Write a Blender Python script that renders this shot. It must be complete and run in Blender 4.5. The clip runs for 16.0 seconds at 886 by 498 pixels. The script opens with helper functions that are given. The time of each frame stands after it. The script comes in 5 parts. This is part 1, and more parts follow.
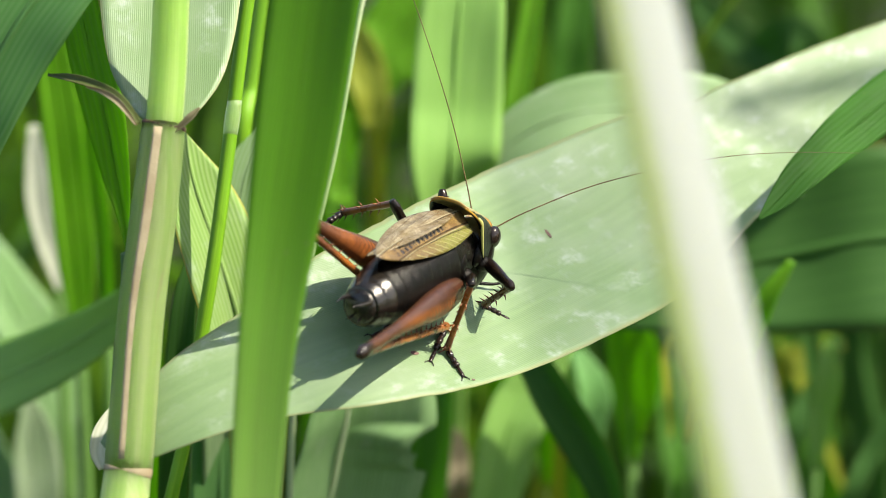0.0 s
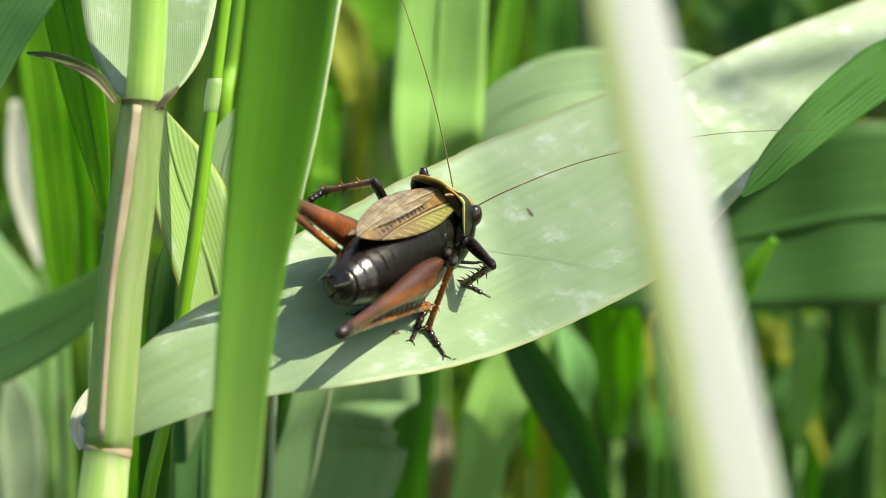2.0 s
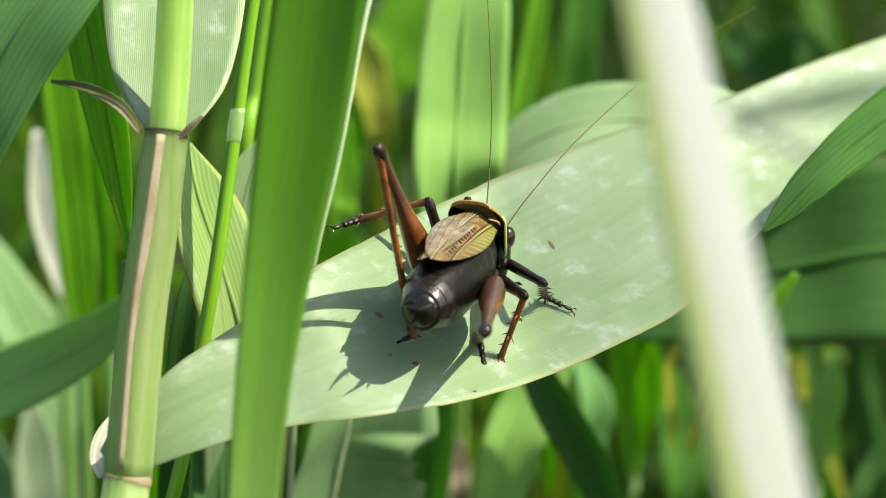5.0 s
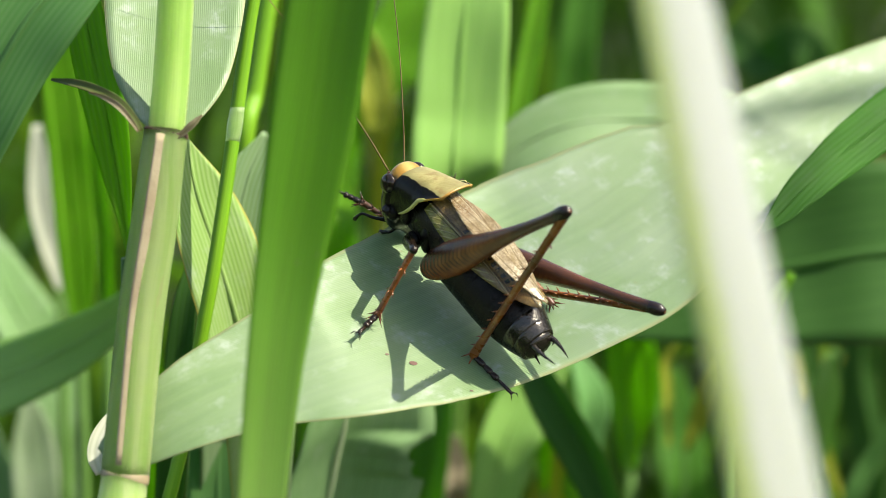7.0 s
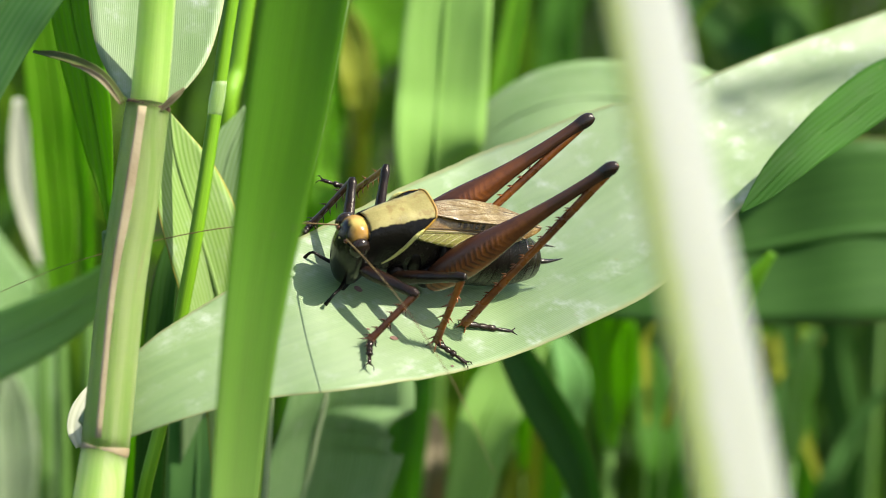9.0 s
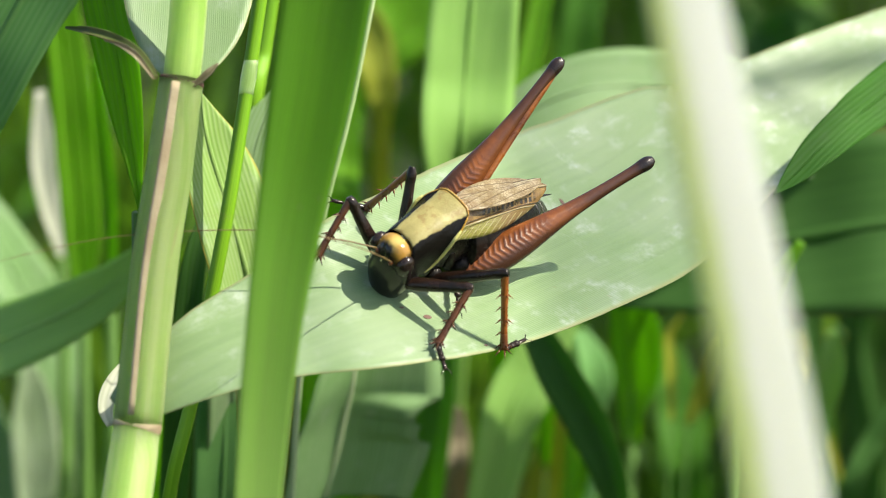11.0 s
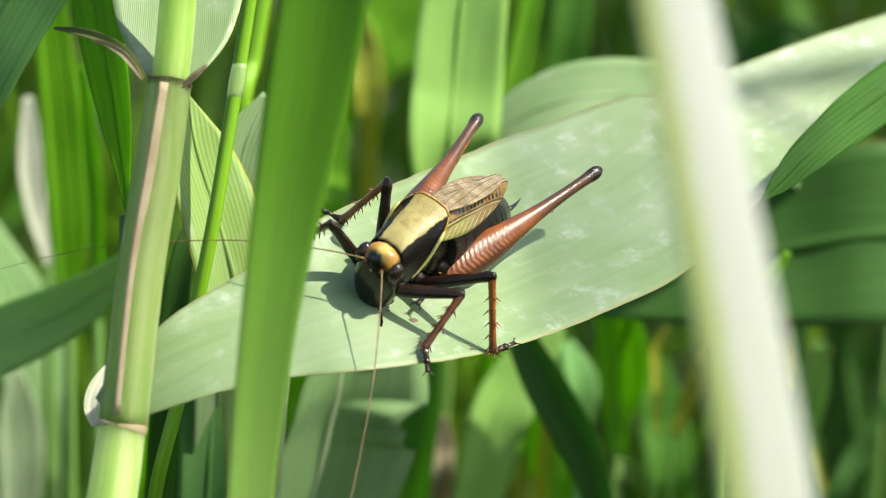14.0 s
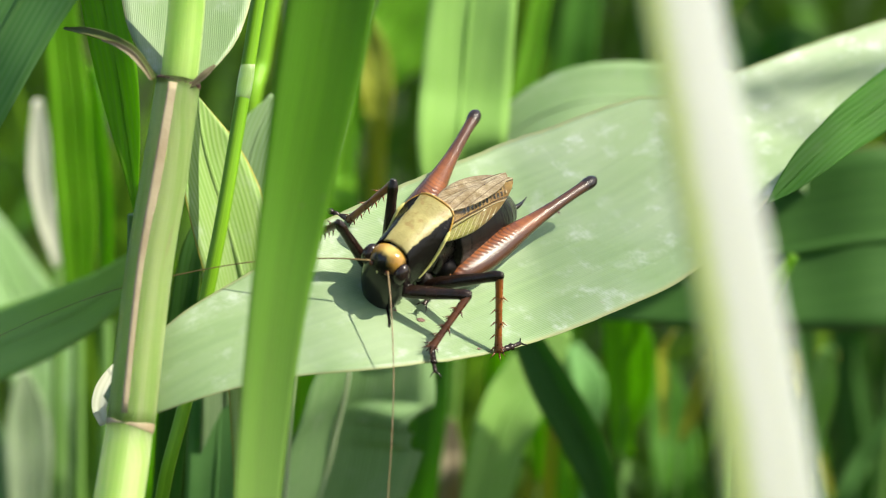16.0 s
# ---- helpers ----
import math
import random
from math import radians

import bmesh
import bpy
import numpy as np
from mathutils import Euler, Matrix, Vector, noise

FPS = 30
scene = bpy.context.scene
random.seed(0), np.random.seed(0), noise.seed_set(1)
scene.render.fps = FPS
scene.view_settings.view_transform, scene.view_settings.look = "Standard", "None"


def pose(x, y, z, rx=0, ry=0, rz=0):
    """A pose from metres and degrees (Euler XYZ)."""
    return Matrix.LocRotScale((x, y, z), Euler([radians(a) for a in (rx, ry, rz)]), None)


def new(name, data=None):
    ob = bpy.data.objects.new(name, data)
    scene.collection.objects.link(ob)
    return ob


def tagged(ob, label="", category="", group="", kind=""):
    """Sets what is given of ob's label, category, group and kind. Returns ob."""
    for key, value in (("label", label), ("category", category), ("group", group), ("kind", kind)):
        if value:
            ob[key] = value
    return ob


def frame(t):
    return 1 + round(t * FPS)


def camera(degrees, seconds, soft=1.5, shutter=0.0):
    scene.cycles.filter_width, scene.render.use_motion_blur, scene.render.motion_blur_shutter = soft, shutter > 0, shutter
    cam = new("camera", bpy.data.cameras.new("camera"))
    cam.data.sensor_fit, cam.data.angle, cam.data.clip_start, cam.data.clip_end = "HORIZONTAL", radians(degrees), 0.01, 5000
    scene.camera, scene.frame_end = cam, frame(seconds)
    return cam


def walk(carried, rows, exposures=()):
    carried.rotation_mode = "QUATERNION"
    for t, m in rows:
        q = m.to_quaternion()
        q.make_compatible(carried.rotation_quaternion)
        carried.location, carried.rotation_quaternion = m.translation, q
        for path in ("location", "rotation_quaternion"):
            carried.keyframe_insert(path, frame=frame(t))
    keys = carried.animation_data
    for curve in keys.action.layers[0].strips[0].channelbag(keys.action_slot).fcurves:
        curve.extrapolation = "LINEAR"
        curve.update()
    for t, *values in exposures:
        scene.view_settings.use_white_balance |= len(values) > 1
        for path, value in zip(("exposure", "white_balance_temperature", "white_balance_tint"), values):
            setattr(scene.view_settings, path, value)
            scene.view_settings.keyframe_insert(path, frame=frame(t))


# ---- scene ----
# The macro scale: "local" places below are millimetres about the perch, with x to the right along the clump,
# y away from the viewer and z off the perch; BASE turns them into the world.
BASE = pose(0, 0, 0.8, 22, 0, 0)


def at(x, y, z):
    """A place in the world from local millimetres."""
    return BASE @ Vector((x * 0.001, y * 0.001, z * 0.001))


def eye(x, y, z, rx, ry, rz):
    return BASE @ pose(x, y, z, rx, ry, rz)


# ---- camera and its path ----
cam = camera(20, 16.0, soft=0.5)
cam.data.dof.use_dof = True
cam.data.dof.focus_distance = 0.285
cam.data.dof.aperture_fstop = 25.0
walk(cam, [
    (0, eye(0.00000, -0.23010, 0.17977, 52.000, 0.000, -0.000)),
    (0.5, eye(0.00050, -0.23041, 0.18071, 51.863, 0.155, 0.208)),
    (1, eye(0.00031, -0.22982, 0.18051, 51.669, -0.114, 0.091)),
    (1.5, eye(0.00047, -0.22923, 0.17973, 51.352, -0.051, -0.058)),
    (2, eye(0.00051, -0.22874, 0.17976, 51.348, -0.193, -0.265)),
    (2.5, eye(0.00031, -0.22918, 0.17981, 51.260, 0.338, 0.549)),
    (3, eye(0.00054, -0.22962, 0.17992, 51.874, 0.039, 0.360)),
    (3.5, eye(0.00053, -0.23038, 0.18011, 52.328, 0.098, 0.540)),
    (4, eye(0.00049, -0.23072, 0.18022, 52.369, 0.053, 0.702)),
    (4.5, eye(0.00013, -0.22997, 0.17986, 52.328, -0.375, 0.315)),
    (5, eye(0.00014, -0.22905, 0.17959, 52.135, -0.346, 0.381)),
    (7.5, eye(0.00028, -0.22943, 0.18109, 51.841, -0.902, 0.558)),
    (8, eye(0.00025, -0.22947, 0.18045, 51.542, -1.140, 0.399)),
    (8.5, eye(0.00034, -0.22986, 0.18098, 51.549, -1.089, 0.730)),
    (9, eye(0.00005, -0.22980, 0.18042, 51.532, -1.274, 0.483)),
    (9.2, eye(0.00002, -0.23015, 0.18054, 51.347, -1.165, 0.565)),
    (11.3, eye(-0.00299, -0.23110, 0.17515, 52.226, -1.365, 0.707)),
    (11.5, eye(-0.00291, -0.23122, 0.17492, 52.456, -1.483, 0.700)),
    (12, eye(-0.00348, -0.23161, 0.17511, 52.062, -1.697, 0.690)),
    (12.5, eye(-0.00278, -0.23171, 0.17512, 52.238, -2.083, 0.382)),
    (13, eye(-0.00257, -0.23172, 0.17462, 52.232, -1.840, 0.593)),
    (13.5, eye(-0.00270, -0.23214, 0.17466, 52.470, -1.724, 0.796)),
    (14, eye(-0.00281, -0.23226, 0.17465, 52.353, -1.822, 0.714)),
    (14.5, eye(-0.00287, -0.23223, 0.17459, 52.132, -1.775, 0.906)),
    (15, eye(-0.00284, -0.23223, 0.17435, 52.231, -1.837, 0.789)),
    (15.5, eye(-0.00301, -0.23261, 0.17474, 52.207, -1.733, 0.884)),
    (16, eye(-0.00256, -0.23353, 0.17454, 52.530, -1.834, 0.988)),
], exposures=[(0, 0.93, 6750, 6), (16, 0.93, 6750, 6)])

# ---- sky and sun ----
SUN_WAY = (BASE.to_3x3() @ Vector((-0.62, -0.20, -0.76))).normalized()
sky_world = bpy.data.worlds.new("sky_world")
sky_world.use_nodes = True
scene.world = sky_world
wt = sky_world.node_tree
sky = wt.nodes.new("ShaderNodeTexSky")
sky.sky_type = "NISHITA"
sky.sun_disc = False
sky.dust_density = 2.0
sky.ozone_density = 0.8
sky.sun_elevation = math.asin(-SUN_WAY.z)
sky.sun_rotation = math.atan2(-SUN_WAY.x, -SUN_WAY.y)
wt.nodes["Background"].inputs["Strength"].default_value = 0.13
wt.links.new(sky.outputs["Color"], wt.nodes["Background"].inputs["Color"])
sun = new("sun", bpy.data.lights.new("sun", "SUN"))
sun.data.energy = 4.4
sun.data.angle = radians(0.5)
sun.data.color = (1.0, 0.96, 0.82)
sun.rotation_euler = SUN_WAY.to_track_quat("-Z", "Y").to_euler()


# ---- materials ----
class Tree:
    """A short hand for node materials."""

    def __init__(self, name):
        self.mat = bpy.data.materials.new(name)
        self.mat.use_nodes = True
        self.t = self.mat.node_tree
        self.bsdf = self.t.nodes["Principled BSDF"]
        self.out = self.t.nodes["Material Output"]

    def node(self, kind, **sockets):
        n = self.t.nodes.new(kind)
        for k, v in sockets.items():
            self.put(n.inputs[k.replace("_", " ")], v)
        return n

    def put(self, socket, v):
        if isinstance(v, bpy.types.NodeSocket):
            self.t.links.new(v, socket)
        else:
            socket.default_value = v

    def math(self, op, a, b=0.0, clamp=False):
        n = self.t.nodes.new("ShaderNodeMath")
        n.operation, n.use_clamp = op, clamp
        self.put(n.inputs[0], a)
        self.put(n.inputs[1], b)
        return n.outputs[0]

    def span(self, v, lo, hi, out0=0.0, out1=1.0):
        n = self.t.nodes.new("ShaderNodeMapRange")
        n.interpolation_type = "SMOOTHSTEP"
        for k, x in zip(("Value", "From Min", "From Max", "To Min", "To Max"), (v, lo, hi, out0, out1)):
            self.put(n.inputs[k], x)
        return n.outputs[0]

    def mix(self, fac, a, b, how="MIX"):
        n = self.t.nodes.new("ShaderNodeMix")
        n.data_type, n.blend_type = "RGBA", how
        self.put(n.inputs["Factor"], fac)
        for s, v in ((n.inputs[6], a), (n.inputs[7], b)):
            self.put(s, v if isinstance(v, bpy.types.NodeSocket) else (*v, 1.0))
        return n.outputs[2]

    def scaled(self, vec, x, y, z):
        n = self.t.nodes.new("ShaderNodeVectorMath")
        n.operation = "MULTIPLY"
        self.put(n.inputs[0], vec)
        n.inputs[1].default_value = (x, y, z)
        return n.outputs[0]

    def noise(self, vec, scale, detail=3.0, rough=0.55):
        n = self.node("ShaderNodeTexNoise", Vector=vec, Scale=scale, Detail=detail, Roughness=rough)
        return n.outputs[0]

    def bump(self, height, metres, strength=1.0):
        n = self.node("ShaderNodeBump", Height=height, Strength=strength, Distance=metres)
        return n.outputs[0]

    def uv(self, layer):
        n = self.t.nodes.new("ShaderNodeUVMap")
        n.uv_map = layer
        return n.outputs[0]

    def parts(self, vec):
        return self.node("ShaderNodeSeparateXYZ", Vector=vec).outputs

    def coords(self):
        return self.t.nodes.new("ShaderNodeTexCoord").outputs["Object"]


def leaf_material(name, top, low, vein, glow, gloss=0.42, wax=0.0, margin=None, period=0.62, through_light=0.38, shine=0.18, foot=None):
    """A grass blade: parallel veins, long streaks, blotches, wax and light that shines through. UVs are millimetres."""
    m = Tree(name)
    mm = m.uv("mm")
    x = m.parts(mm)[0]
    edge = m.math("ABSOLUTE", m.parts(m.uv("span"))[0])
    veins = m.node("ShaderNodeTexWave", Vector=m.scaled(mm, 1, 0.02, 1), Scale=0.314 / period, Distortion=0.6)
    veins.bands_direction = "X"
    veins = veins.outputs["Fac"]
    streak = m.noise(m.scaled(mm, 0.9, 0.03, 1), 1.0, 4.0)
    blotch = m.noise(mm, 0.13, 4.0)
    col = m.mix(m.span(streak, 0.3, 0.7), top, low)
    col = m.mix(m.math("MULTIPLY", m.span(veins, 0.45, 1.0), 0.6), col, vein)
    col = m.mix(m.math("MULTIPLY", m.span(blotch, 0.42, 0.72), 0.35), col, low)
    col = m.mix(m.math("MULTIPLY", m.span(veins, 0.30, 0.05), 0.30), col, tuple(0.62 * c for c in low))
    fleck = m.noise(mm, 0.9, 2.0)
    col = m.mix(m.math("MULTIPLY", m.span(fleck, 0.70, 0.76), 0.5), col, (0.24, 0.20, 0.10))
    if wax:
        bloom = m.span(m.noise(m.scaled(mm, 1, 0.5, 1), 0.07, 3.0), 0.40, 0.62)
        col = m.mix(m.math("MULTIPLY", bloom, 0.4 * wax), col, (0.42, 0.47, 0.37))
        cover = m.span(m.noise(m.scaled(mm, 1, 0.6, 1), 0.12, 3.0), 0.34, 0.60)
        patch = m.math("MULTIPLY", m.span(m.noise(m.scaled(mm, 1, 0.7, 1), 0.30, 7.0, 0.66), 0.50, 0.70), m.math("MULTIPLY", cover, wax))
        col = m.mix(patch, col, (0.52, 0.57, 0.49))
    if foot:
        # sunlit gloss on the lower blade, put in as a paler colour
        col = m.mix(m.math("MULTIPLY", m.span(m.parts(mm)[1], 25.0, 75.0), 0.7), col, foot)
    if margin:
        col = m.mix(m.span(edge, 0.95, 0.995), col, margin)
    rough = m.span(m.noise(mm, 0.5, 3.0), 0.3, 0.7, gloss - 0.06, gloss + 0.1)
    height = m.math("ADD", m.math("MULTIPLY", veins, 0.6), m.math("MULTIPLY", m.noise(mm, 2.5, 2.0), 0.4))
    normal = m.bump(height, 0.000035, 0.7)
    for k, v in (("Base Color", col), ("Roughness", rough), ("Normal", normal), ("Specular IOR Level", shine)):
        m.put(m.bsdf.inputs[k], v)
    lit = m.mix(m.math("MULTIPLY", m.span(veins, 0.3, 1.0), 0.3), glow, low)
    lit = m.mix(m.math("MULTIPLY", m.span(streak, 0.3, 0.7), 0.4), lit, low)
    trans = m.node("ShaderNodeBsdfTranslucent", Color=lit, Normal=normal)
    both = m.node("ShaderNodeMixShader", Fac=through_light)
    m.t.links.new(m.bsdf.outputs[0], both.inputs[1])
    m.t.links.new(trans.outputs[0], both.inputs[2])
    m.t.links.new(both.outputs[0], m.out.inputs["Surface"])
    return m.mat


leaf_perch = leaf_material("leaf_perch", (0.228, 0.328, 0.152), (0.182, 0.283, 0.116), (0.30, 0.385, 0.215), (0.37, 0.62, 0.11),
                           0.38, wax=0.75, margin=(0.34, 0.36, 0.17), period=0.22, through_light=0.26, shine=0.42)
leaf_pale = leaf_material("leaf_pale", (0.24, 0.36, 0.16), (0.19, 0.31, 0.12), (0.34, 0.45, 0.26), (0.40, 0.62, 0.14), 0.4, wax=0.3, through_light=0.25)
leaf_lit = leaf_material("leaf_lit", (0.28, 0.43, 0.11), (0.21, 0.36, 0.08), (0.38, 0.49, 0.20), (0.45, 0.66, 0.08), 0.42,
                         margin=(0.40, 0.32, 0.06), period=0.55, wax=0.4, through_light=0.2)
leaf_teal = leaf_material("leaf_teal", (0.15, 0.33, 0.10), (0.115, 0.28, 0.08), (0.21, 0.38, 0.14), (0.26, 0.62, 0.10), 0.45, through_light=0.3, shine=0.15)
# dark greens with the clump's shade put into the colour
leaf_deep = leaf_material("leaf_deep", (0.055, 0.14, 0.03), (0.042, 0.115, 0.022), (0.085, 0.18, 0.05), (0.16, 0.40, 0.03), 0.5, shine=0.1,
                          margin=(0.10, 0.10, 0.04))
leaf_mid = leaf_material("leaf_mid", (0.08, 0.21, 0.025), (0.06, 0.17, 0.02), (0.12, 0.27, 0.05), (0.32, 0.64, 0.02), 0.45, through_light=0.45, shine=0.12)
leaf_bright = leaf_material("leaf_bright", (0.17, 0.37, 0.02), (0.12, 0.30, 0.015), (0.25, 0.43, 0.05), (0.46, 0.88, 0.02), 0.42, through_light=0.55, shine=0.2)
leaf_pale_bright = leaf_material("leaf_pale_bright", (0.25, 0.45, 0.10), (0.20, 0.39, 0.08), (0.36, 0.52, 0.19), (0.52, 0.82, 0.10), 0.4, through_light=0.25)
leaf_yellow = leaf_material("leaf_yellow", (0.36, 0.36, 0.03), (0.22, 0.30, 0.03), (0.4, 0.4, 0.08), (0.6, 0.62, 0.03), 0.45)
leaf_waxy = leaf_material("leaf_waxy", (0.33, 0.42, 0.25), (0.26, 0.37, 0.19), (0.42, 0.49, 0.35), (0.42, 0.62, 0.18), 0.4, wax=0.6, through_light=0.22)
leaf_keel = leaf_material("leaf_keel", (0.20, 0.345, 0.135), (0.16, 0.295, 0.10), (0.26, 0.385, 0.18), (0.32, 0.58, 0.12), 0.45, wax=0.25, through_light=0.2, shine=0.12)
leaf_dry = leaf_material("leaf_dry", (0.34, 0.29, 0.19), (0.22, 0.17, 0.10), (0.42, 0.37, 0.26), (0.4, 0.32, 0.16), 0.65)
leaf_straw = leaf_material("leaf_straw", (0.70, 0.70, 0.60), (0.58, 0.60, 0.46), (0.74, 0.74, 0.66), (0.6, 0.64, 0.42), 0.5)
leaf_blade = leaf_material("leaf_blade", (0.095, 0.24, 0.010), (0.080, 0.21, 0.008), (0.105, 0.25, 0.016), (0.26, 0.62, 0.01), 0.42, period=0.4, through_light=0.40, shine=0.2, foot=(0.25, 0.37, 0.11))
leaf_withered = leaf_material("leaf_withered", (0.12, 0.19, 0.05), (0.14, 0.12, 0.045), (0.19, 0.19, 0.08), (0.2, 0.22, 0.05), 0.6)
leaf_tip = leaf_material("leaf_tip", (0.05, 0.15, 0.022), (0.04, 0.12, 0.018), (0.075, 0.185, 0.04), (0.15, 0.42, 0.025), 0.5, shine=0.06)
leaf_husk = leaf_material("leaf_husk", (0.17, 0.16, 0.08), (0.09, 0.06, 0.04), (0.22, 0.19, 0.12), (0.2, 0.15, 0.07), 0.6)


def stem_material(name, green, pale, brown, gloss=0.4, soft=0.0, flank=None, depth=0.006):
    """A culm or sheath: fine lengthwise ribs, pale and brown streaks. UVs are millimetres."""
    m = Tree(name)
    mm = m.uv("mm")
    ribs = m.node("ShaderNodeTexWave", Vector=m.scaled(mm, 1, 0.015, 1), Scale=0.314 / 0.34, Distortion=1.2)
    ribs.bands_direction = "X"
    ribs = ribs.outputs["Fac"]
    col = m.mix(m.span(m.noise(m.scaled(mm, 0.55, 0.02, 1), 1.0, 3.0), 0.38, 0.62), green, pale)
    col = m.mix(m.math("MULTIPLY", ribs, 0.12), col, pale)
    col = m.mix(m.math("MULTIPLY", m.span(m.noise(m.scaled(mm, 0.7, 0.06, 1), 1.3, 5.0), 0.62, 0.74), 0.4), col, brown)
    if flank:
        turn = m.parts(mm)[0]
        col = m.mix(m.math("MULTIPLY", m.span(m.math("ADD", turn, m.math("MULTIPLY", m.noise(mm, 0.25, 2.0), 0.12)), 0.30, 0.44), m.span(turn, 1.5, 1.2)), col, flank)
    normal = m.bump(m.math("ADD", ribs, m.noise(mm, 3.0, 2.0)), 0.00004, 0.3)
    for k, v in (("Base Color", col), ("Roughness", gloss), ("Normal", normal), ("Specular IOR Level", 0.22), ("Subsurface Weight", soft), ("Subsurface Scale", depth), ("Subsurface Radius", (1.0, 1.0, 0.7))):
        m.put(m.bsdf.inputs[k], v)
    return m.mat


culm_green = stem_material("culm_green", (0.17, 0.32, 0.05), (0.25, 0.39, 0.09), (0.20, 0.22, 0.08), soft=0.8, depth=0.02)
sheath_pale = stem_material("sheath_pale", (0.25, 0.395, 0.09), (0.36, 0.46, 0.165), (0.34, 0.29, 0.15), soft=1.0, depth=0.02)
# culm greens darkened so that shade low in the clump is in the colour
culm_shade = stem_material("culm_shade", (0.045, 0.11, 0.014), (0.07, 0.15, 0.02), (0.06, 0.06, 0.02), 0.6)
culm_fresh = stem_material("culm_fresh", (0.12, 0.28, 0.012), (0.19, 0.37, 0.02), (0.16, 0.22, 0.03))
culm_pale = stem_material("culm_pale", (0.36, 0.37, 0.31), (0.385, 0.39, 0.345), (0.34, 0.36, 0.26), 0.6, soft=0.5, flank=(0.26, 0.31, 0.10))
culm_straw = stem_material("culm_straw", (0.36, 0.46, 0.22), (0.48, 0.54, 0.34), (0.34, 0.36, 0.20))


def plain(name, col, rough, low=None, scale=2.0, metres=0.00004, coat=0.0, spec=0.5, through_light=0.0):
    """Horn, skin and soil: two tones of noise and a fine grain. Object space, scale per millimetre."""
    m = Tree(name)
    mm = m.scaled(m.coords(), 1000, 1000, 1000)
    tone = m.span(m.noise(mm, scale * 0.35, 4.0), 0.35, 0.65)
    c = m.mix(tone, col, low or tuple(a * 0.6 for a in col))
    n = m.noise(mm, scale * 4.0, 2.0)
    for k, v in (("Base Color", c), ("Normal", m.bump(n, metres, 0.8)), ("Coat Weight", coat), ("Coat Roughness", 0.15),
                 ("Specular IOR Level", spec), ("Specular Tint", (1.0, 0.94, 0.88, 1.0)), ("Roughness", m.span(m.noise(mm, scale, 3.0), 0.3, 0.7, rough * 0.8, rough * 1.25))):
        m.put(m.bsdf.inputs[k], v)
    return m.mat


horn_black = plain("horn_black", (0.004, 0.0034, 0.003), 0.20, (0.007, 0.005, 0.004), 2.2, 0.00007, 0.0, 0.19)
horn_matt = plain("horn_matt", (0.005, 0.004, 0.004), 0.30, (0.012, 0.009, 0.007), 1.5, 0.00006, 0.0, 0.28)
horn_tail = plain("horn_tail", (0.018, 0.014, 0.010), 0.20, (0.008, 0.006, 0.005), 1.2, 0.00005, 0.0, 0.7)
horn_cream = plain("horn_cream", (0.62, 0.56, 0.20), 0.4, (0.50, 0.46, 0.13), 0.8, 0.00003)
horn_gold = plain("horn_gold", (0.44, 0.36, 0.11), 0.42, (0.34, 0.30, 0.10), 0.8, 0.00006)
horn_amber = plain("horn_amber", (0.34, 0.17, 0.03), 0.32, (0.36, 0.27, 0.07), 0.9, 0.00004)
eye_dark = plain("eye_dark", (0.010, 0.007, 0.006), 0.14, (0.02, 0.012, 0.01), 1.0, 0.00001)
leg_dark = plain("leg_dark", (0.008, 0.006, 0.005), 0.18, (0.018, 0.009, 0.006), 1.4, 0.00005, 0.0, 0.40)
leg_brown = plain("leg_brown", (0.30, 0.095, 0.018), 0.27, (0.10, 0.032, 0.012), 0.5, 0.00006, 0.0, 0.6)
leg_umber = plain("leg_umber", (0.10, 0.034, 0.011), 0.27, (0.025, 0.011, 0.007), 0.5, 0.00006, 0.0, 0.5)
leg_tan = plain("leg_tan", (0.19, 0.125, 0.045), 0.40, (0.12, 0.07, 0.025), 1.0, 0.00002)
seam_brown = plain("seam_brown", (0.36, 0.29, 0.18), 0.6, (0.29, 0.22, 0.13), 0.6, 0.00005)
scar_purple = plain("scar_purple", (0.10, 0.045, 0.035), 0.6, (0.04, 0.02, 0.018), 1.0, 0.0001)
scar_pale = plain("scar_pale", (0.22, 0.13, 0.09), 0.6, (0.12, 0.06, 0.05), 1.0, 0.0001)
soil = plain("soil", (0.030, 0.026, 0.014), 0.9, (0.022, 0.040, 0.010), 0.02, 0.004)


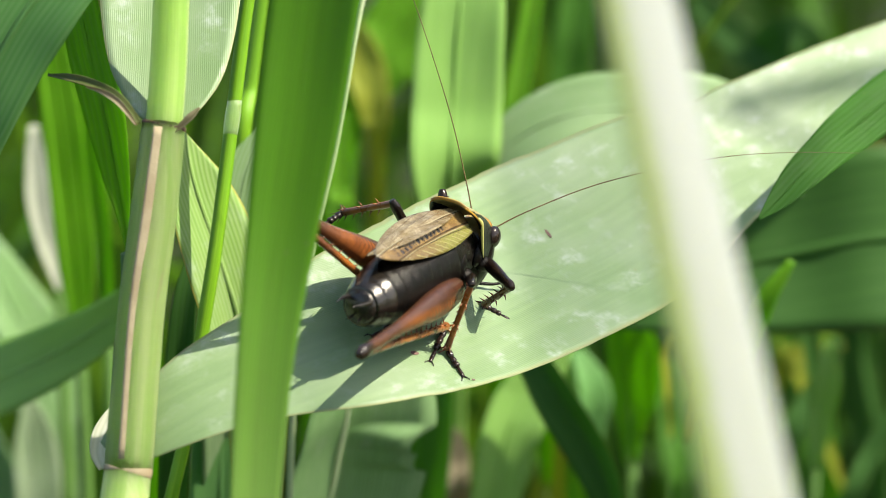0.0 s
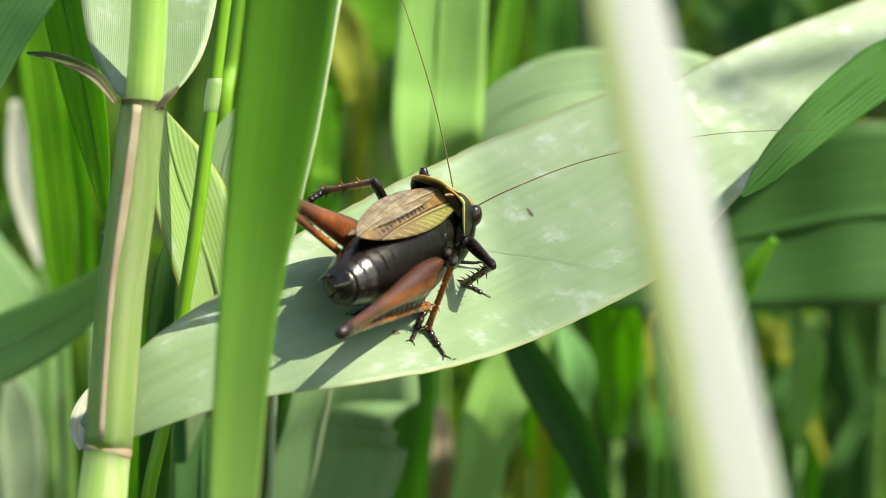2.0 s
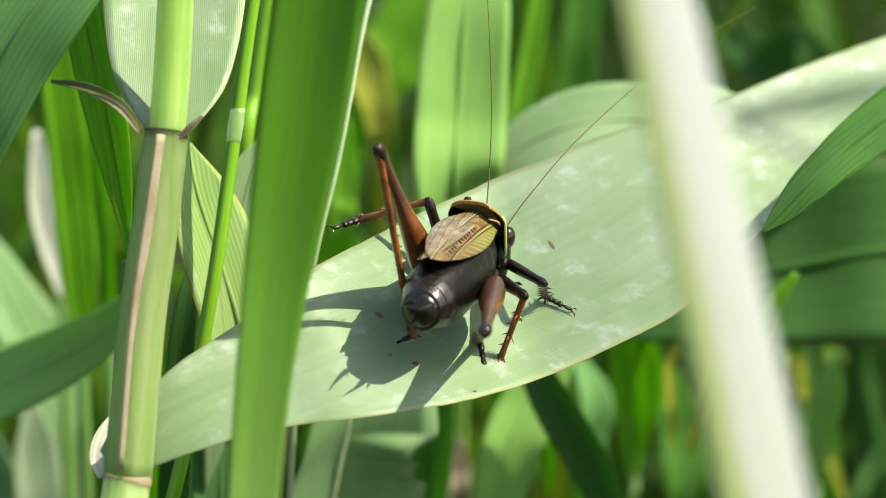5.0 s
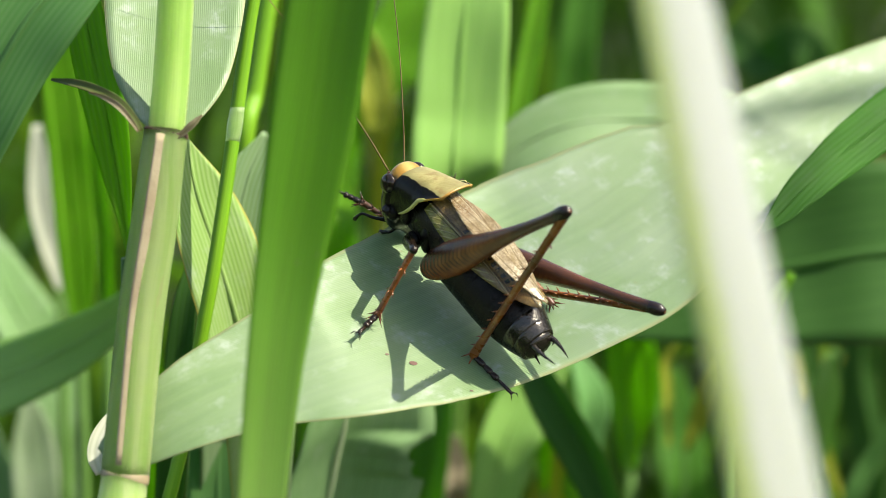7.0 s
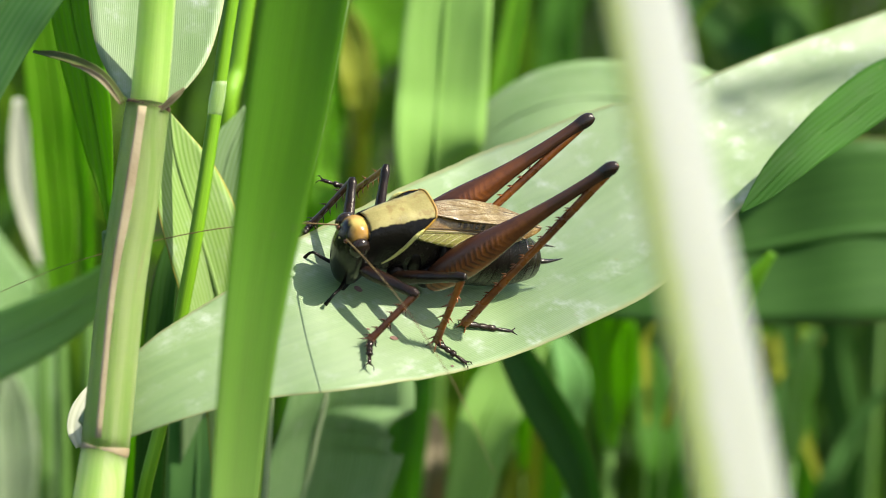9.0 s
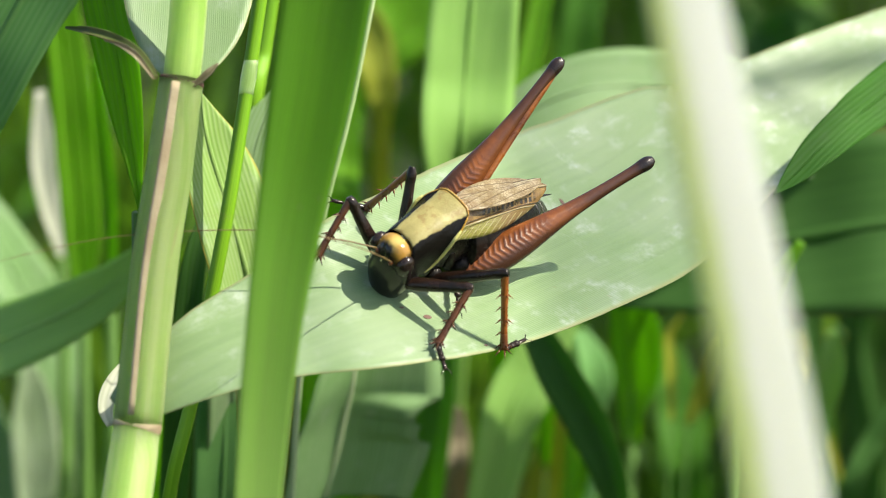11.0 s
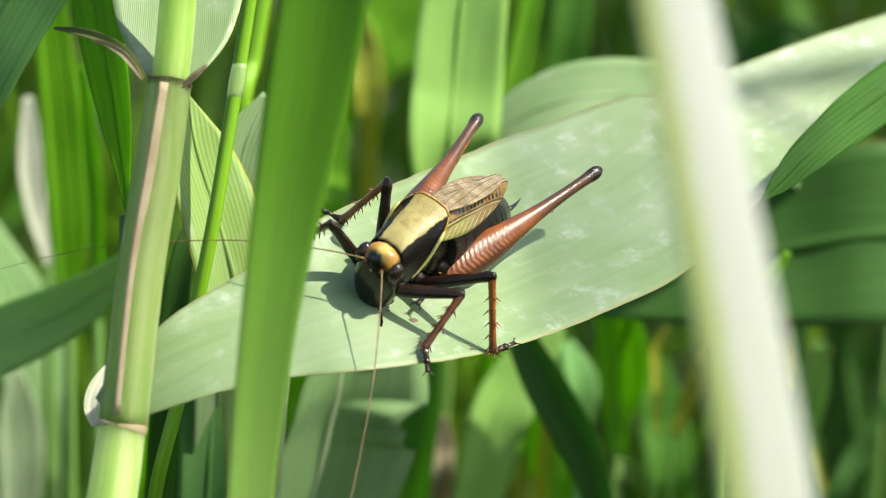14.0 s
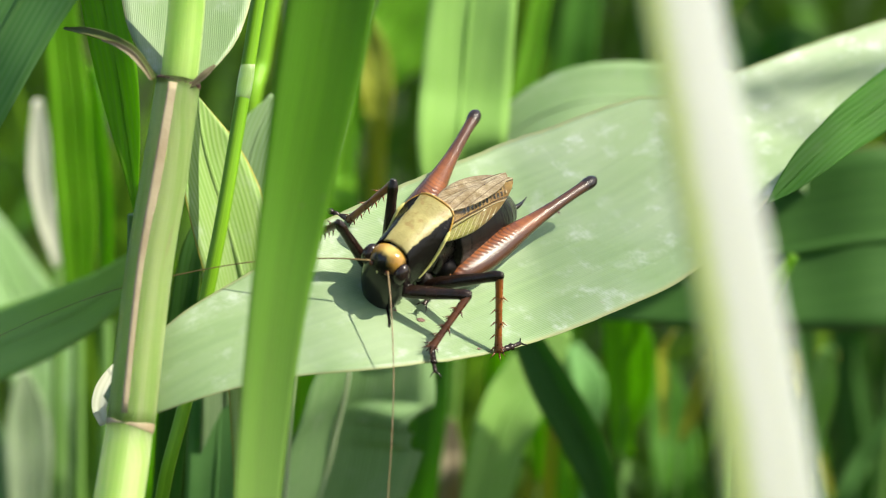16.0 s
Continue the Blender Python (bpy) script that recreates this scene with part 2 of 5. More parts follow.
def femur_material():
    """The jumping thigh: rust red with a herringbone of dark bars on its flank, darker above and towards the knee."""
    m = Tree("leg_rust")
    mm = m.scaled(m.coords(), 1000, 1000, 1000)
    x, y, z = m.parts(mm)[:3]
    slope = m.math("ADD", m.math("MULTIPLY", x, 1.0), m.math("MULTIPLY", m.math("ABSOLUTE", z), -0.5))
    bars = m.math("SINE", m.math("MULTIPLY", slope, 9.0))
    flank = m.math("MULTIPLY", m.span(m.math("ABSOLUTE", z), 1.4, 0.6), m.span(x, 13.0, 6.0))
    tone = m.span(m.noise(mm, 0.5, 4.0), 0.35, 0.65)
    col = m.mix(tone, (0.23, 0.070, 0.016), (0.14, 0.042, 0.012))
    col = m.mix(m.math("MULTIPLY", m.math("MULTIPLY", m.span(bars, 0.0, 0.8), flank), 0.6), col, (0.028, 0.012, 0.008))
    col = m.mix(m.math("MULTIPLY", m.span(z, 0.35, 1.3), 0.85), col, (0.042, 0.018, 0.012))
    col = m.mix(m.math("MULTIPLY", m.span(x, 10.0, 19.0), 0.8), col, (0.045, 0.022, 0.015))
    col = m.mix(m.math("MULTIPLY", m.span(x, 22.6, 23.8), 0.9), col, (0.014, 0.009, 0.007))
    normal = m.bump(m.math("ADD", m.noise(mm, 8.0, 2.0), m.math("MULTIPLY", m.math("MULTIPLY", bars, flank), 0.6)), 0.00004, 0.9)
    for k, v in (("Base Color", col), ("Roughness", 0.25), ("Normal", normal), ("Specular IOR Level", 0.5)):
        m.put(m.bsdf.inputs[k], v)
    return m.mat


def wing_material():
    """A leathery fore wing: a cream back field, a brown net at the root, two rows of dark cells below the fold, oblique veins under them."""
    m = Tree("wing_tan")
    mm = m.uv("mm")
    x, y = m.parts(mm)[:2]
    cells = m.t.nodes.new("ShaderNodeTexVoronoi")
    cells.feature = "DISTANCE_TO_EDGE"
    m.put(cells.inputs["Vector"], m.scaled(mm, 1.0, 1.3, 1))
    cells.inputs["Scale"].default_value = 2.6
    net = m.span(cells.outputs["Distance"], 0.03, 0.12, 1.0, 0.0)

    def line(level, width, slope=0.0):
        off = m.math("SUBTRACT", m.math("ADD", y, m.math("MULTIPLY", x, slope)), level)
        return m.span(m.math("ABSOLUTE", off), width, width * 0.4)

    def stripes(across, along, keep):
        wave = m.math("SINE", m.math("ADD", m.math("MULTIPLY", y, across), m.math("MULTIPLY", x, along)))
        return m.span(wave, keep, 1.0)

    back = m.span(y, 0.95, 0.75)
    flank = m.span(y, 2.55, 2.75)
    middle = m.math("SUBTRACT", m.math("SUBTRACT", 1.0, back), flank)
    # ground colours of the three fields
    cream = m.mix(m.span(m.noise(mm, 0.5, 4.0), 0.35, 0.65), (0.42, 0.33, 0.19), (0.25, 0.175, 0.075))
    amber = m.mix(m.span(m.noise(mm, 0.7, 3.0), 0.35, 0.65), (0.30, 0.18, 0.05), (0.20, 0.11, 0.03))
    olive = m.mix(m.span(m.math("ADD", x, m.math("MULTIPLY", m.noise(mm, 0.5, 3.0), 4.0)), 7.0, 12.0), (0.24, 0.23, 0.04), (0.22, 0.14, 0.045))
    col = m.mix(middle, cream, amber)
    col = m.mix(flank, col, olive)
    # the brown net patch at the root
    root = m.math("MULTIPLY", m.span(x, 5.2, 3.6), m.math("MULTIPLY", m.span(y, -1.5, -0.9), m.span(y, 1.3, 0.7)))
    col = m.mix(m.math("MULTIPLY", root, 0.65), col, (0.17, 0.085, 0.03))
    col = m.mix(m.math("MULTIPLY", m.math("MULTIPLY", net, root), 0.8), col, (0.42, 0.34, 0.20))
    col = m.mix(m.math("MULTIPLY", m.math("MULTIPLY", net, m.math("SUBTRACT", 1.0, root)), 0.55), col, (0.13, 0.075, 0.025))
    # long veins over the back, dark and pale in turn
    dark_long = m.math("MULTIPLY", stripes(7.0, -0.9, 0.90), m.span(y, 0.5, 0.2))
    col = m.mix(m.math("MULTIPLY", dark_long, 0.6), col, (0.09, 0.05, 0.02))
    pale_long = m.math("MULTIPLY", stripes(7.0, -0.9, -1.2), m.span(y, 0.5, 0.2))
    # two rows of dark cells
    row = m.math("MULTIPLY", m.math("MULTIPLY", m.span(y, 0.86, 0.98), m.span(y, 2.32, 2.18)), m.math("MULTIPLY", m.span(x, 4.4, 5.6), m.span(x, 15.6, 13.6)))
    bars = m.span(m.math("SINE", m.math("ADD", m.math("MULTIPLY", x, 7.6), m.math("MULTIPLY", y, 2.2))), -0.45, -0.05)
    dark = m.math("MULTIPLY", m.math("MULTIPLY", row, bars), m.span(m.noise(m.scaled(mm, 1.1, 2.4, 1), 1.0, 1.0), 0.34, 0.44))
    split = line(1.58, 0.13)
    dark = m.math("MULTIPLY", dark, m.math("SUBTRACT", 1.0, split))
    col = m.mix(m.math("MULTIPLY", dark, 0.92), col, (0.016, 0.010, 0.007))
    # stems of the veins
    stem_dark = m.math("MAXIMUM", line(2.45, 0.10), m.math("MAXIMUM", line(2.95, 0.06, 0.02), line(0.80, 0.07)))
    col = m.mix(m.math("MULTIPLY", stem_dark, 0.85), col, (0.045, 0.026, 0.012))
    stem_pale = m.math("MAXIMUM", line(0.62, 0.10), line(2.68, 0.08))
    col = m.mix(m.math("MULTIPLY", stem_pale, 0.7), col, (0.50, 0.42, 0.24))
    # oblique pale veins low on the flank
    ribs = m.math("MULTIPLY", stripes(9.0, 5.2, 0.72), m.span(y, 3.0, 3.2))
    col = m.mix(m.math("MULTIPLY", ribs, 0.75), col, (0.46, 0.41, 0.17))
    height = m.math("ADD", m.math("ADD", m.math("MULTIPLY", net, 0.3), m.math("MULTIPLY", ribs, 0.8)), m.math("ADD", m.math("ADD", stem_dark, stem_pale), m.math("SUBTRACT", m.math("MULTIPLY", pale_long, 0.5), dark_long)))
    normal = m.bump(height, 0.00010, 0.9)
    for k, v in (("Base Color", col), ("Roughness", 0.24), ("Normal", normal), ("Specular IOR Level", 0.9)):
        m.put(m.bsdf.inputs[k], v)
    trans = m.node("ShaderNodeBsdfTranslucent", Color=col)
    both = m.node("ShaderNodeMixShader", Fac=0.2)
    m.t.links.new(m.bsdf.outputs[0], both.inputs[1])
    m.t.links.new(trans.outputs[0], both.inputs[2])
    m.t.links.new(both.outputs[0], m.out.inputs["Surface"])
    return m.mat


def shield_material():
    """The neck shield: gold back, black flanks with an uneven border. UVs: angle round the body, place along it."""
    m = Tree("shield_gold_black")
    uv = m.uv("mm")
    a, s = m.parts(uv)[:2]
    mm = m.scaled(m.coords(), 1000, 1000, 1000)
    border = m.math("ADD", m.math("ADD", 0.52, m.math("MULTIPLY", s, 0.12)), m.math("MULTIPLY", m.math("SUBTRACT", m.noise(mm, 0.8, 4.0), 0.5), 0.35))
    off = m.math("SUBTRACT", m.math("ABSOLUTE", a), border)
    black = m.span(off, -0.03, 0.03)
    tone = m.span(m.noise(mm, 0.45, 4.0), 0.35, 0.65)
    col = m.mix(tone, (0.34, 0.29, 0.11), (0.25, 0.21, 0.075))
    col = m.mix(m.math("MULTIPLY", m.span(m.noise(mm, 1.1, 4.0), 0.52, 0.66), 0.55), col, (0.20, 0.115, 0.035))
    col = m.mix(black, col, (0.007, 0.006, 0.005))
    col = m.mix(m.span(s, 0.955, 0.985), col, (0.36, 0.20, 0.03))
    normal = m.bump(m.math("ADD", m.noise(mm, 4.5, 3.0), m.math("MULTIPLY", m.noise(mm, 1.0, 2.0), 1.5)), 0.00005, 0.8)
    for k, v in (("Base Color", col), ("Roughness", m.span(black, 0.0, 1.0, 0.40, 0.26)), ("Normal", normal), ("Specular IOR Level", m.span(black, 0.0, 1.0, 0.42, 0.16))):
        m.put(m.bsdf.inputs[k], v)
    return m.mat


def head_material():
    """Shining black with an amber crown between the eyes."""
    m = Tree("head_black_amber")
    mm = m.scaled(m.coords(), 1000, 1000, 1000)
    x, y, z = m.parts(mm)[:3]
    n = m.math("MULTIPLY", m.math("SUBTRACT", m.noise(mm, 0.9, 3.0), 0.5), 1.3)
    crown = m.math("MULTIPLY", m.span(m.math("ADD", m.math("ABSOLUTE", y), n), 2.1, 1.6), m.math("MULTIPLY", m.span(m.math("ADD", z, n), 0.7, 1.3), m.span(m.math("ADD", x, n), 9.6, 8.8)))
    gold = m.mix(m.span(m.math("ABSOLUTE", y), 0.1, 1.2), (0.42, 0.31, 0.09), (0.32, 0.17, 0.03))
    col = m.mix(crown, (0.008, 0.006, 0.005), gold)
    for k, v in (("Base Color", col), ("Roughness", 0.17), ("Normal", m.bump(m.noise(mm, 3.0, 2.0), 0.00005, 0.7)), ("Specular IOR Level", 0.45)):
        m.put(m.bsdf.inputs[k], v)
    return m.mat


shield_skin = shield_material()
head_skin = head_material()
leg_rust = femur_material()
wing_tan = wing_material()


def clump_material():
    m = Tree("far_reeds")
    geo = m.t.nodes.new("ShaderNodeNewGeometry")
    ramp = m.t.nodes.new("ShaderNodeValToRGB")
    m.put(ramp.inputs[0], geo.outputs["Random Per Island"])
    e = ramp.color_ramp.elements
    # the near-black tones stand in for reeds lost in shade
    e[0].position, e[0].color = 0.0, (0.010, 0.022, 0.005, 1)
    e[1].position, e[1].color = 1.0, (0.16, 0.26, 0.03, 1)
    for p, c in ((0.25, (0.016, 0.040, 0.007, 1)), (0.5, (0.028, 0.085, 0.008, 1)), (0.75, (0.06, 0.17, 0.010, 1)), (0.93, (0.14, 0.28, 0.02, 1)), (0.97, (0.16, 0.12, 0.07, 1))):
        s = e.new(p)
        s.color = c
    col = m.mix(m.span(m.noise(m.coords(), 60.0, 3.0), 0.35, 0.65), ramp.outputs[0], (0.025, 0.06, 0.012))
    m.put(m.bsdf.inputs["Base Color"], col)
    m.put(m.bsdf.inputs["Roughness"], 0.6)
    m.put(m.bsdf.inputs["Specular IOR Level"], 0.12)
    trans = m.node("ShaderNodeBsdfTranslucent", Color=m.mix(0.25, ramp.outputs[0], (0.30, 0.60, 0.02)))
    both = m.node("ShaderNodeMixShader", Fac=0.4)
    m.t.links.new(m.bsdf.outputs[0], both.inputs[1])
    m.t.links.new(trans.outputs[0], both.inputs[2])
    m.t.links.new(both.outputs[0], m.out.inputs["Surface"])
    return m.mat


far_reeds = clump_material()


# ---- building ----
FACING = Vector((0.0, -0.79, 0.62))


def smooth_path(pts, n):
    """n + 1 places on a smooth curve through pts (tuples of any length)."""
    p = [np.array(a, float) for a in pts]
    p = [2 * p[0] - p[1], *p, 2 * p[-1] - p[-2]]
    out = []
    for i in range(n + 1):
        s = i / n * (len(pts) - 1)
        k = min(int(s), len(pts) - 2)
        f = s - k
        a, b, c, d = p[k:k + 4]
        out.append(0.5 * (2 * b + (c - a) * f + (2 * a - 5 * b + 4 * c - d) * f * f + (3 * b - a - 3 * c + d) * f ** 3))
    return out


def part(name, bm, material, parent=None, label="", shade=True):
    """Links a bmesh as one mesh object under a thing or a part."""
    me = bpy.data.meshes.new(name)
    bm.normal_update()
    bm.to_mesh(me)
    bm.free()
    for mt in material if isinstance(material, (list, tuple)) else [material]:
        me.materials.append(mt)
    if shade:
        me.shade_smooth()
    ob = new(name, me)
    if parent is not None:
        ob.parent = parent
    if label:
        ob["label"] = label
    return ob


def ribbon(pts, widths, cup=0.15, twist=0.0, facing=FACING, origin=Vector((0, 0, 0)), nl=40, nu=10, thick=0.28, wave=0.0, seed=0, nick=0.0, bites=()):
    """A grass blade in world metres about origin: a cupped, slightly wavy strip with real thickness; bites are (side, place, half length, depth)."""
    rnd = random.Random(seed)
    ph = [rnd.uniform(0, 6.3) for _ in range(4)]
    line = smooth_path([(*p, w) for p, w in zip(pts, widths)], nl)
    bm = bmesh.new()
    uv, span = bm.loops.layers.uv.new("mm"), bm.loops.layers.uv.new("span")
    rows, length = [], 0.0
    ways = smooth_path([tuple(f) for f in facing], nl) if isinstance(facing, list) else None
    for i, q in enumerate(line):
        c, w = Vector(q[:3]), max(q[3], 0.05)
        t = Vector(line[min(i + 1, nl)][:3]) - Vector(line[max(i - 1, 0)][:3])
        t.normalize()
        if i:
            length += (c - Vector(line[i - 1][:3])).length
        side = t.cross(Vector(ways[i]) if ways else facing).normalized()
        side.rotate(Matrix.Rotation(radians(twist), 3, t))
        nrm = side.cross(t).normalized()
        row = []
        for j in range(nu + 1):
            u = 2 * j / nu - 1
            h = cup * w * 0.5 * (abs(u) ** 1.6) + wave * w * 0.5 * u * math.sin(length * 0.16 + ph[0]) + wave * 0.25 * w * math.sin(length * 0.33 + ph[1] + u)
            rag = 1.0 - (nick * max(0.0, noise.noise(Vector((length * 0.35, u * 0.6, seed)))) if abs(u) > 0.85 else 0.0)
            for b_side, b_at, b_half, b_deep in bites:
                if u * b_side > 0 and abs(length - b_at) < b_half:
                    rag -= b_deep * (1 - abs((length - b_at) / b_half) ** 3)
            p = c + side * (u * w * 0.5 * rag) + nrm * h
            th = thick * (1.0 - 0.75 * abs(u) ** 3)
            row.append((bm.verts.new(at(*p) - origin), bm.verts.new(at(*(p - nrm * th)) - origin), u * w * 0.5, length, u))
        rows.append(row)

    def face(a, b, c, d, k):
        f = bm.faces.new((a[k], b[k], c[k], d[k]) if k == 0 else (d[k], c[k], b[k], a[k]))
        for loop, r in zip(f.loops, (a, b, c, d) if k == 0 else (d, c, b, a)):
            loop[uv].uv, loop[span].uv = (r[2], r[3]), (r[4], r[3])

    def rim(a, b):
        f = bm.faces.new((a[0], a[1], b[1], b[0]))
        for loop, r in zip(f.loops, (a, a, b, b)):
            loop[uv].uv, loop[span].uv = (r[2], r[3]), (r[4], r[3])

    for i in range(nl):
        for j in range(nu):
            face(rows[i][j], rows[i][j + 1], rows[i + 1][j + 1], rows[i + 1][j], 0)
            face(rows[i][j], rows[i][j + 1], rows[i + 1][j + 1], rows[i + 1][j], 1)
        rim(rows[i + 1][0], rows[i][0])
        rim(rows[i][nu], rows[i + 1][nu])
    for j in range(nu):
        rim(rows[0][j], rows[0][j + 1])
        rim(rows[nl][j + 1], rows[nl][j])
    return bm


def tube(pts, radii, origin=Vector((0, 0, 0)), nl=24, ns=14, arc=360.0, start=0.0, local=True, flat=1.0, ref=None):
    """A round stem through pts (local millimetres), in metres about origin; arc < 360 leaves it slit along its length."""
    line = smooth_path([(*p, r) for p, r in zip(pts, radii)], nl)
    put = (lambda v: at(*v) - origin) if local else (lambda v: Vector(v) * 0.001)
    bm = bmesh.new()
    uv, span = bm.loops.layers.uv.new("mm"), bm.loops.layers.uv.new("span")
    ref = Vector(ref) if ref else Vector((0.13, -0.79, 0.6)) if local else Vector((0.05, 0.02, 1.0))
    rings, length = [], 0.0
    closed = arc >= 360
    n = ns if closed else ns + 1
    for i, q in enumerate(line):
        c, r = Vector(q[:3]), max(q[3], 0.02)
        t = (Vector(line[min(i + 1, nl)][:3]) - Vector(line[max(i - 1, 0)][:3])).normalized()
        if i:
            length += (c - Vector(line[i - 1][:3])).length
        a = (ref - t * ref.dot(t)).normalized()
        b = t.cross(a)
        ring = []
        for j in range(n):
            an = radians(start + arc * j / ns)
            ring.append((bm.verts.new(put(c + (a * math.cos(an) + b * math.sin(an) * flat) * r)), r * an, length))
        rings.append(ring)
    for i in range(nl):
        for j in range(ns):
            a, b = rings[i][j], rings[i][(j + 1) % n]
            c, d = rings[i + 1][(j + 1) % n], rings[i + 1][j]
            f = bm.faces.new((a[0], b[0], c[0], d[0]))
            wrap = radians(arc / ns)
            for loop, (x, y) in zip(f.loops, ((a[1], a[2]), (a[1] + wrap * 1.5, a[2]), (d[1] + wrap * 1.5, d[2]), (d[1], d[2]))):
                loop[uv].uv, loop[span].uv = (x, y), (0, y)
    if closed:
        bm.faces.new([v[0] for v in reversed(rings[0])])
        bm.faces.new([v[0] for v in rings[-1]])
    else:
        bmesh.ops.solidify(bm, geom=bm.faces[:], thickness=-0.00018)
    return bm


def down(p, reach=0.0):
    """The place on the ground right below a local place, in local millimetres."""
    w = at(*p)
    g = BASE.inverted() @ Vector((w.x, w.y, reach))
    return tuple(g * 1000)


leaf_count = 0


def leaf_thing(name, material, pts, widths, cup, twist, label, nl=36, wave=0.05, rib=None, facing=FACING, bites=(), ribbed=0.035, stalk=1.0):
    """A reed leaf on its own shoot: blade, midrib and the slim culm that carries it up from the ground."""
    global leaf_count
    leaf_count += 1
    origin = at(*down(pts[-1]))
    base = new(name)
    base.location = origin
    part("blade", ribbon(pts, widths, cup, twist, facing, origin, nl=nl, wave=wave, seed=leaf_count, bites=bites), material, base)
    lift = [tuple(Vector(p) - FACING * 0.12) for p in pts]
    part("midrib", tube(lift, [max(0.12, w * ribbed) for w in widths], origin, nl, 8), rib or material, base)
    foot = down(pts[-1])
    mid = tuple((Vector(pts[-1]) + Vector(foot)) / 2)
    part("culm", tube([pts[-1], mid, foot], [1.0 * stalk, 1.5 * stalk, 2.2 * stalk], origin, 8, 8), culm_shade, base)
    return tagged(base, label, "leaf", "reed leaves of the clump")


# ---- ground and the far clump ----
def ground():
    bm = bmesh.new()
    n = 60
    grid = [[None] * (n + 1) for _ in range(n + 1)]
    for i in range(n + 1):
        for j in range(n + 1):
            a, b = (2 * i / n - 1), (2 * j / n - 1)
            x, y = 300 * a * abs(a) ** 2.5, 300 * b * abs(b) ** 2.5
            grid[i][j] = bm.verts.new((x, y, -0.012 + 0.02 * noise.noise(Vector((x * 2.1, y * 2.1, 0)))))
    for i in range(n):
        for j in range(n):
            bm.faces.new((grid[i][j], grid[i + 1][j], grid[i + 1][j + 1], grid[i][j + 1]))
    return tagged(part("ground", bm, soil), "dark damp soil under the reeds", "ground", kind="structure")


def far_clump(count=850):
    """The reeds behind: too many to count, each a bent blade on its stalk from the soil."""
    rnd = random.Random(7)
    bm = bmesh.new()
    for k in range(count + 5340):
        y = 0.42 + 3.6 * rnd.random() ** 1.4
        x = rnd.uniform(-1, 1) * (0.16 + 0.30 * (y + 0.2))
        top = rnd.uniform(0.40, 0.95)
        if k >= count:
            # an unseen taller stand, added on the sunny side to shade the thicket
            y = rnd.uniform(0.42, 2.6)
            x = 0.36 + 0.24 * y + rnd.uniform(0.0, 0.7)
            top = rnd.uniform(1.0, 1.8)
        broad = 1.0 if k < count else 1.8
        if k >= count + 340:
            # the low growth all round
            a, r = rnd.uniform(0.0, 6.283), 1.1 + 3.4 * rnd.random() ** 0.7
            x, y, top, broad = r * math.cos(a), r * math.sin(a), rnd.uniform(0.45, 0.85), 1.4
            if y > 0.3 and abs(x) < 0.5 + 0.45 * y:
                y = -y
        lean, turn, w = rnd.uniform(0.02, 0.45), rnd.uniform(0, 6.28), rnd.uniform(0.006, 0.022) * broad
        face = rnd.uniform(-0.9, 0.9)
        n = 9
        last = None
        for i in range(n + 1):
            s = i / n
            off = lean * s ** 2.6
            z = top * (s - 0.35 * lean * s ** 4)
            c = Vector((x + off * math.cos(turn), y + off * math.sin(turn), z))
            ww = w * min(1.0, 0.25 + 2.2 * s) * (1.0 - s ** 5) + 0.0006
            side = Vector((math.cos(face), math.sin(face), 0)) * ww * 0.5
            dip = Vector((0, 0.25 * ww, 0))
            row = [bm.verts.new(c - side), bm.verts.new(c + dip), bm.verts.new(c + side)]
            if last:
                bm.faces.new((last[0], last[1], row[1], row[0]))
                bm.faces.new((last[1], last[2], row[2], row[1]))
            last = row
    return tagged(part("reed_thicket", bm, far_reeds), "dense thicket of green reeds, some coloured near-black for shade", "reeds", kind="stuff")


ground()
far_clump()

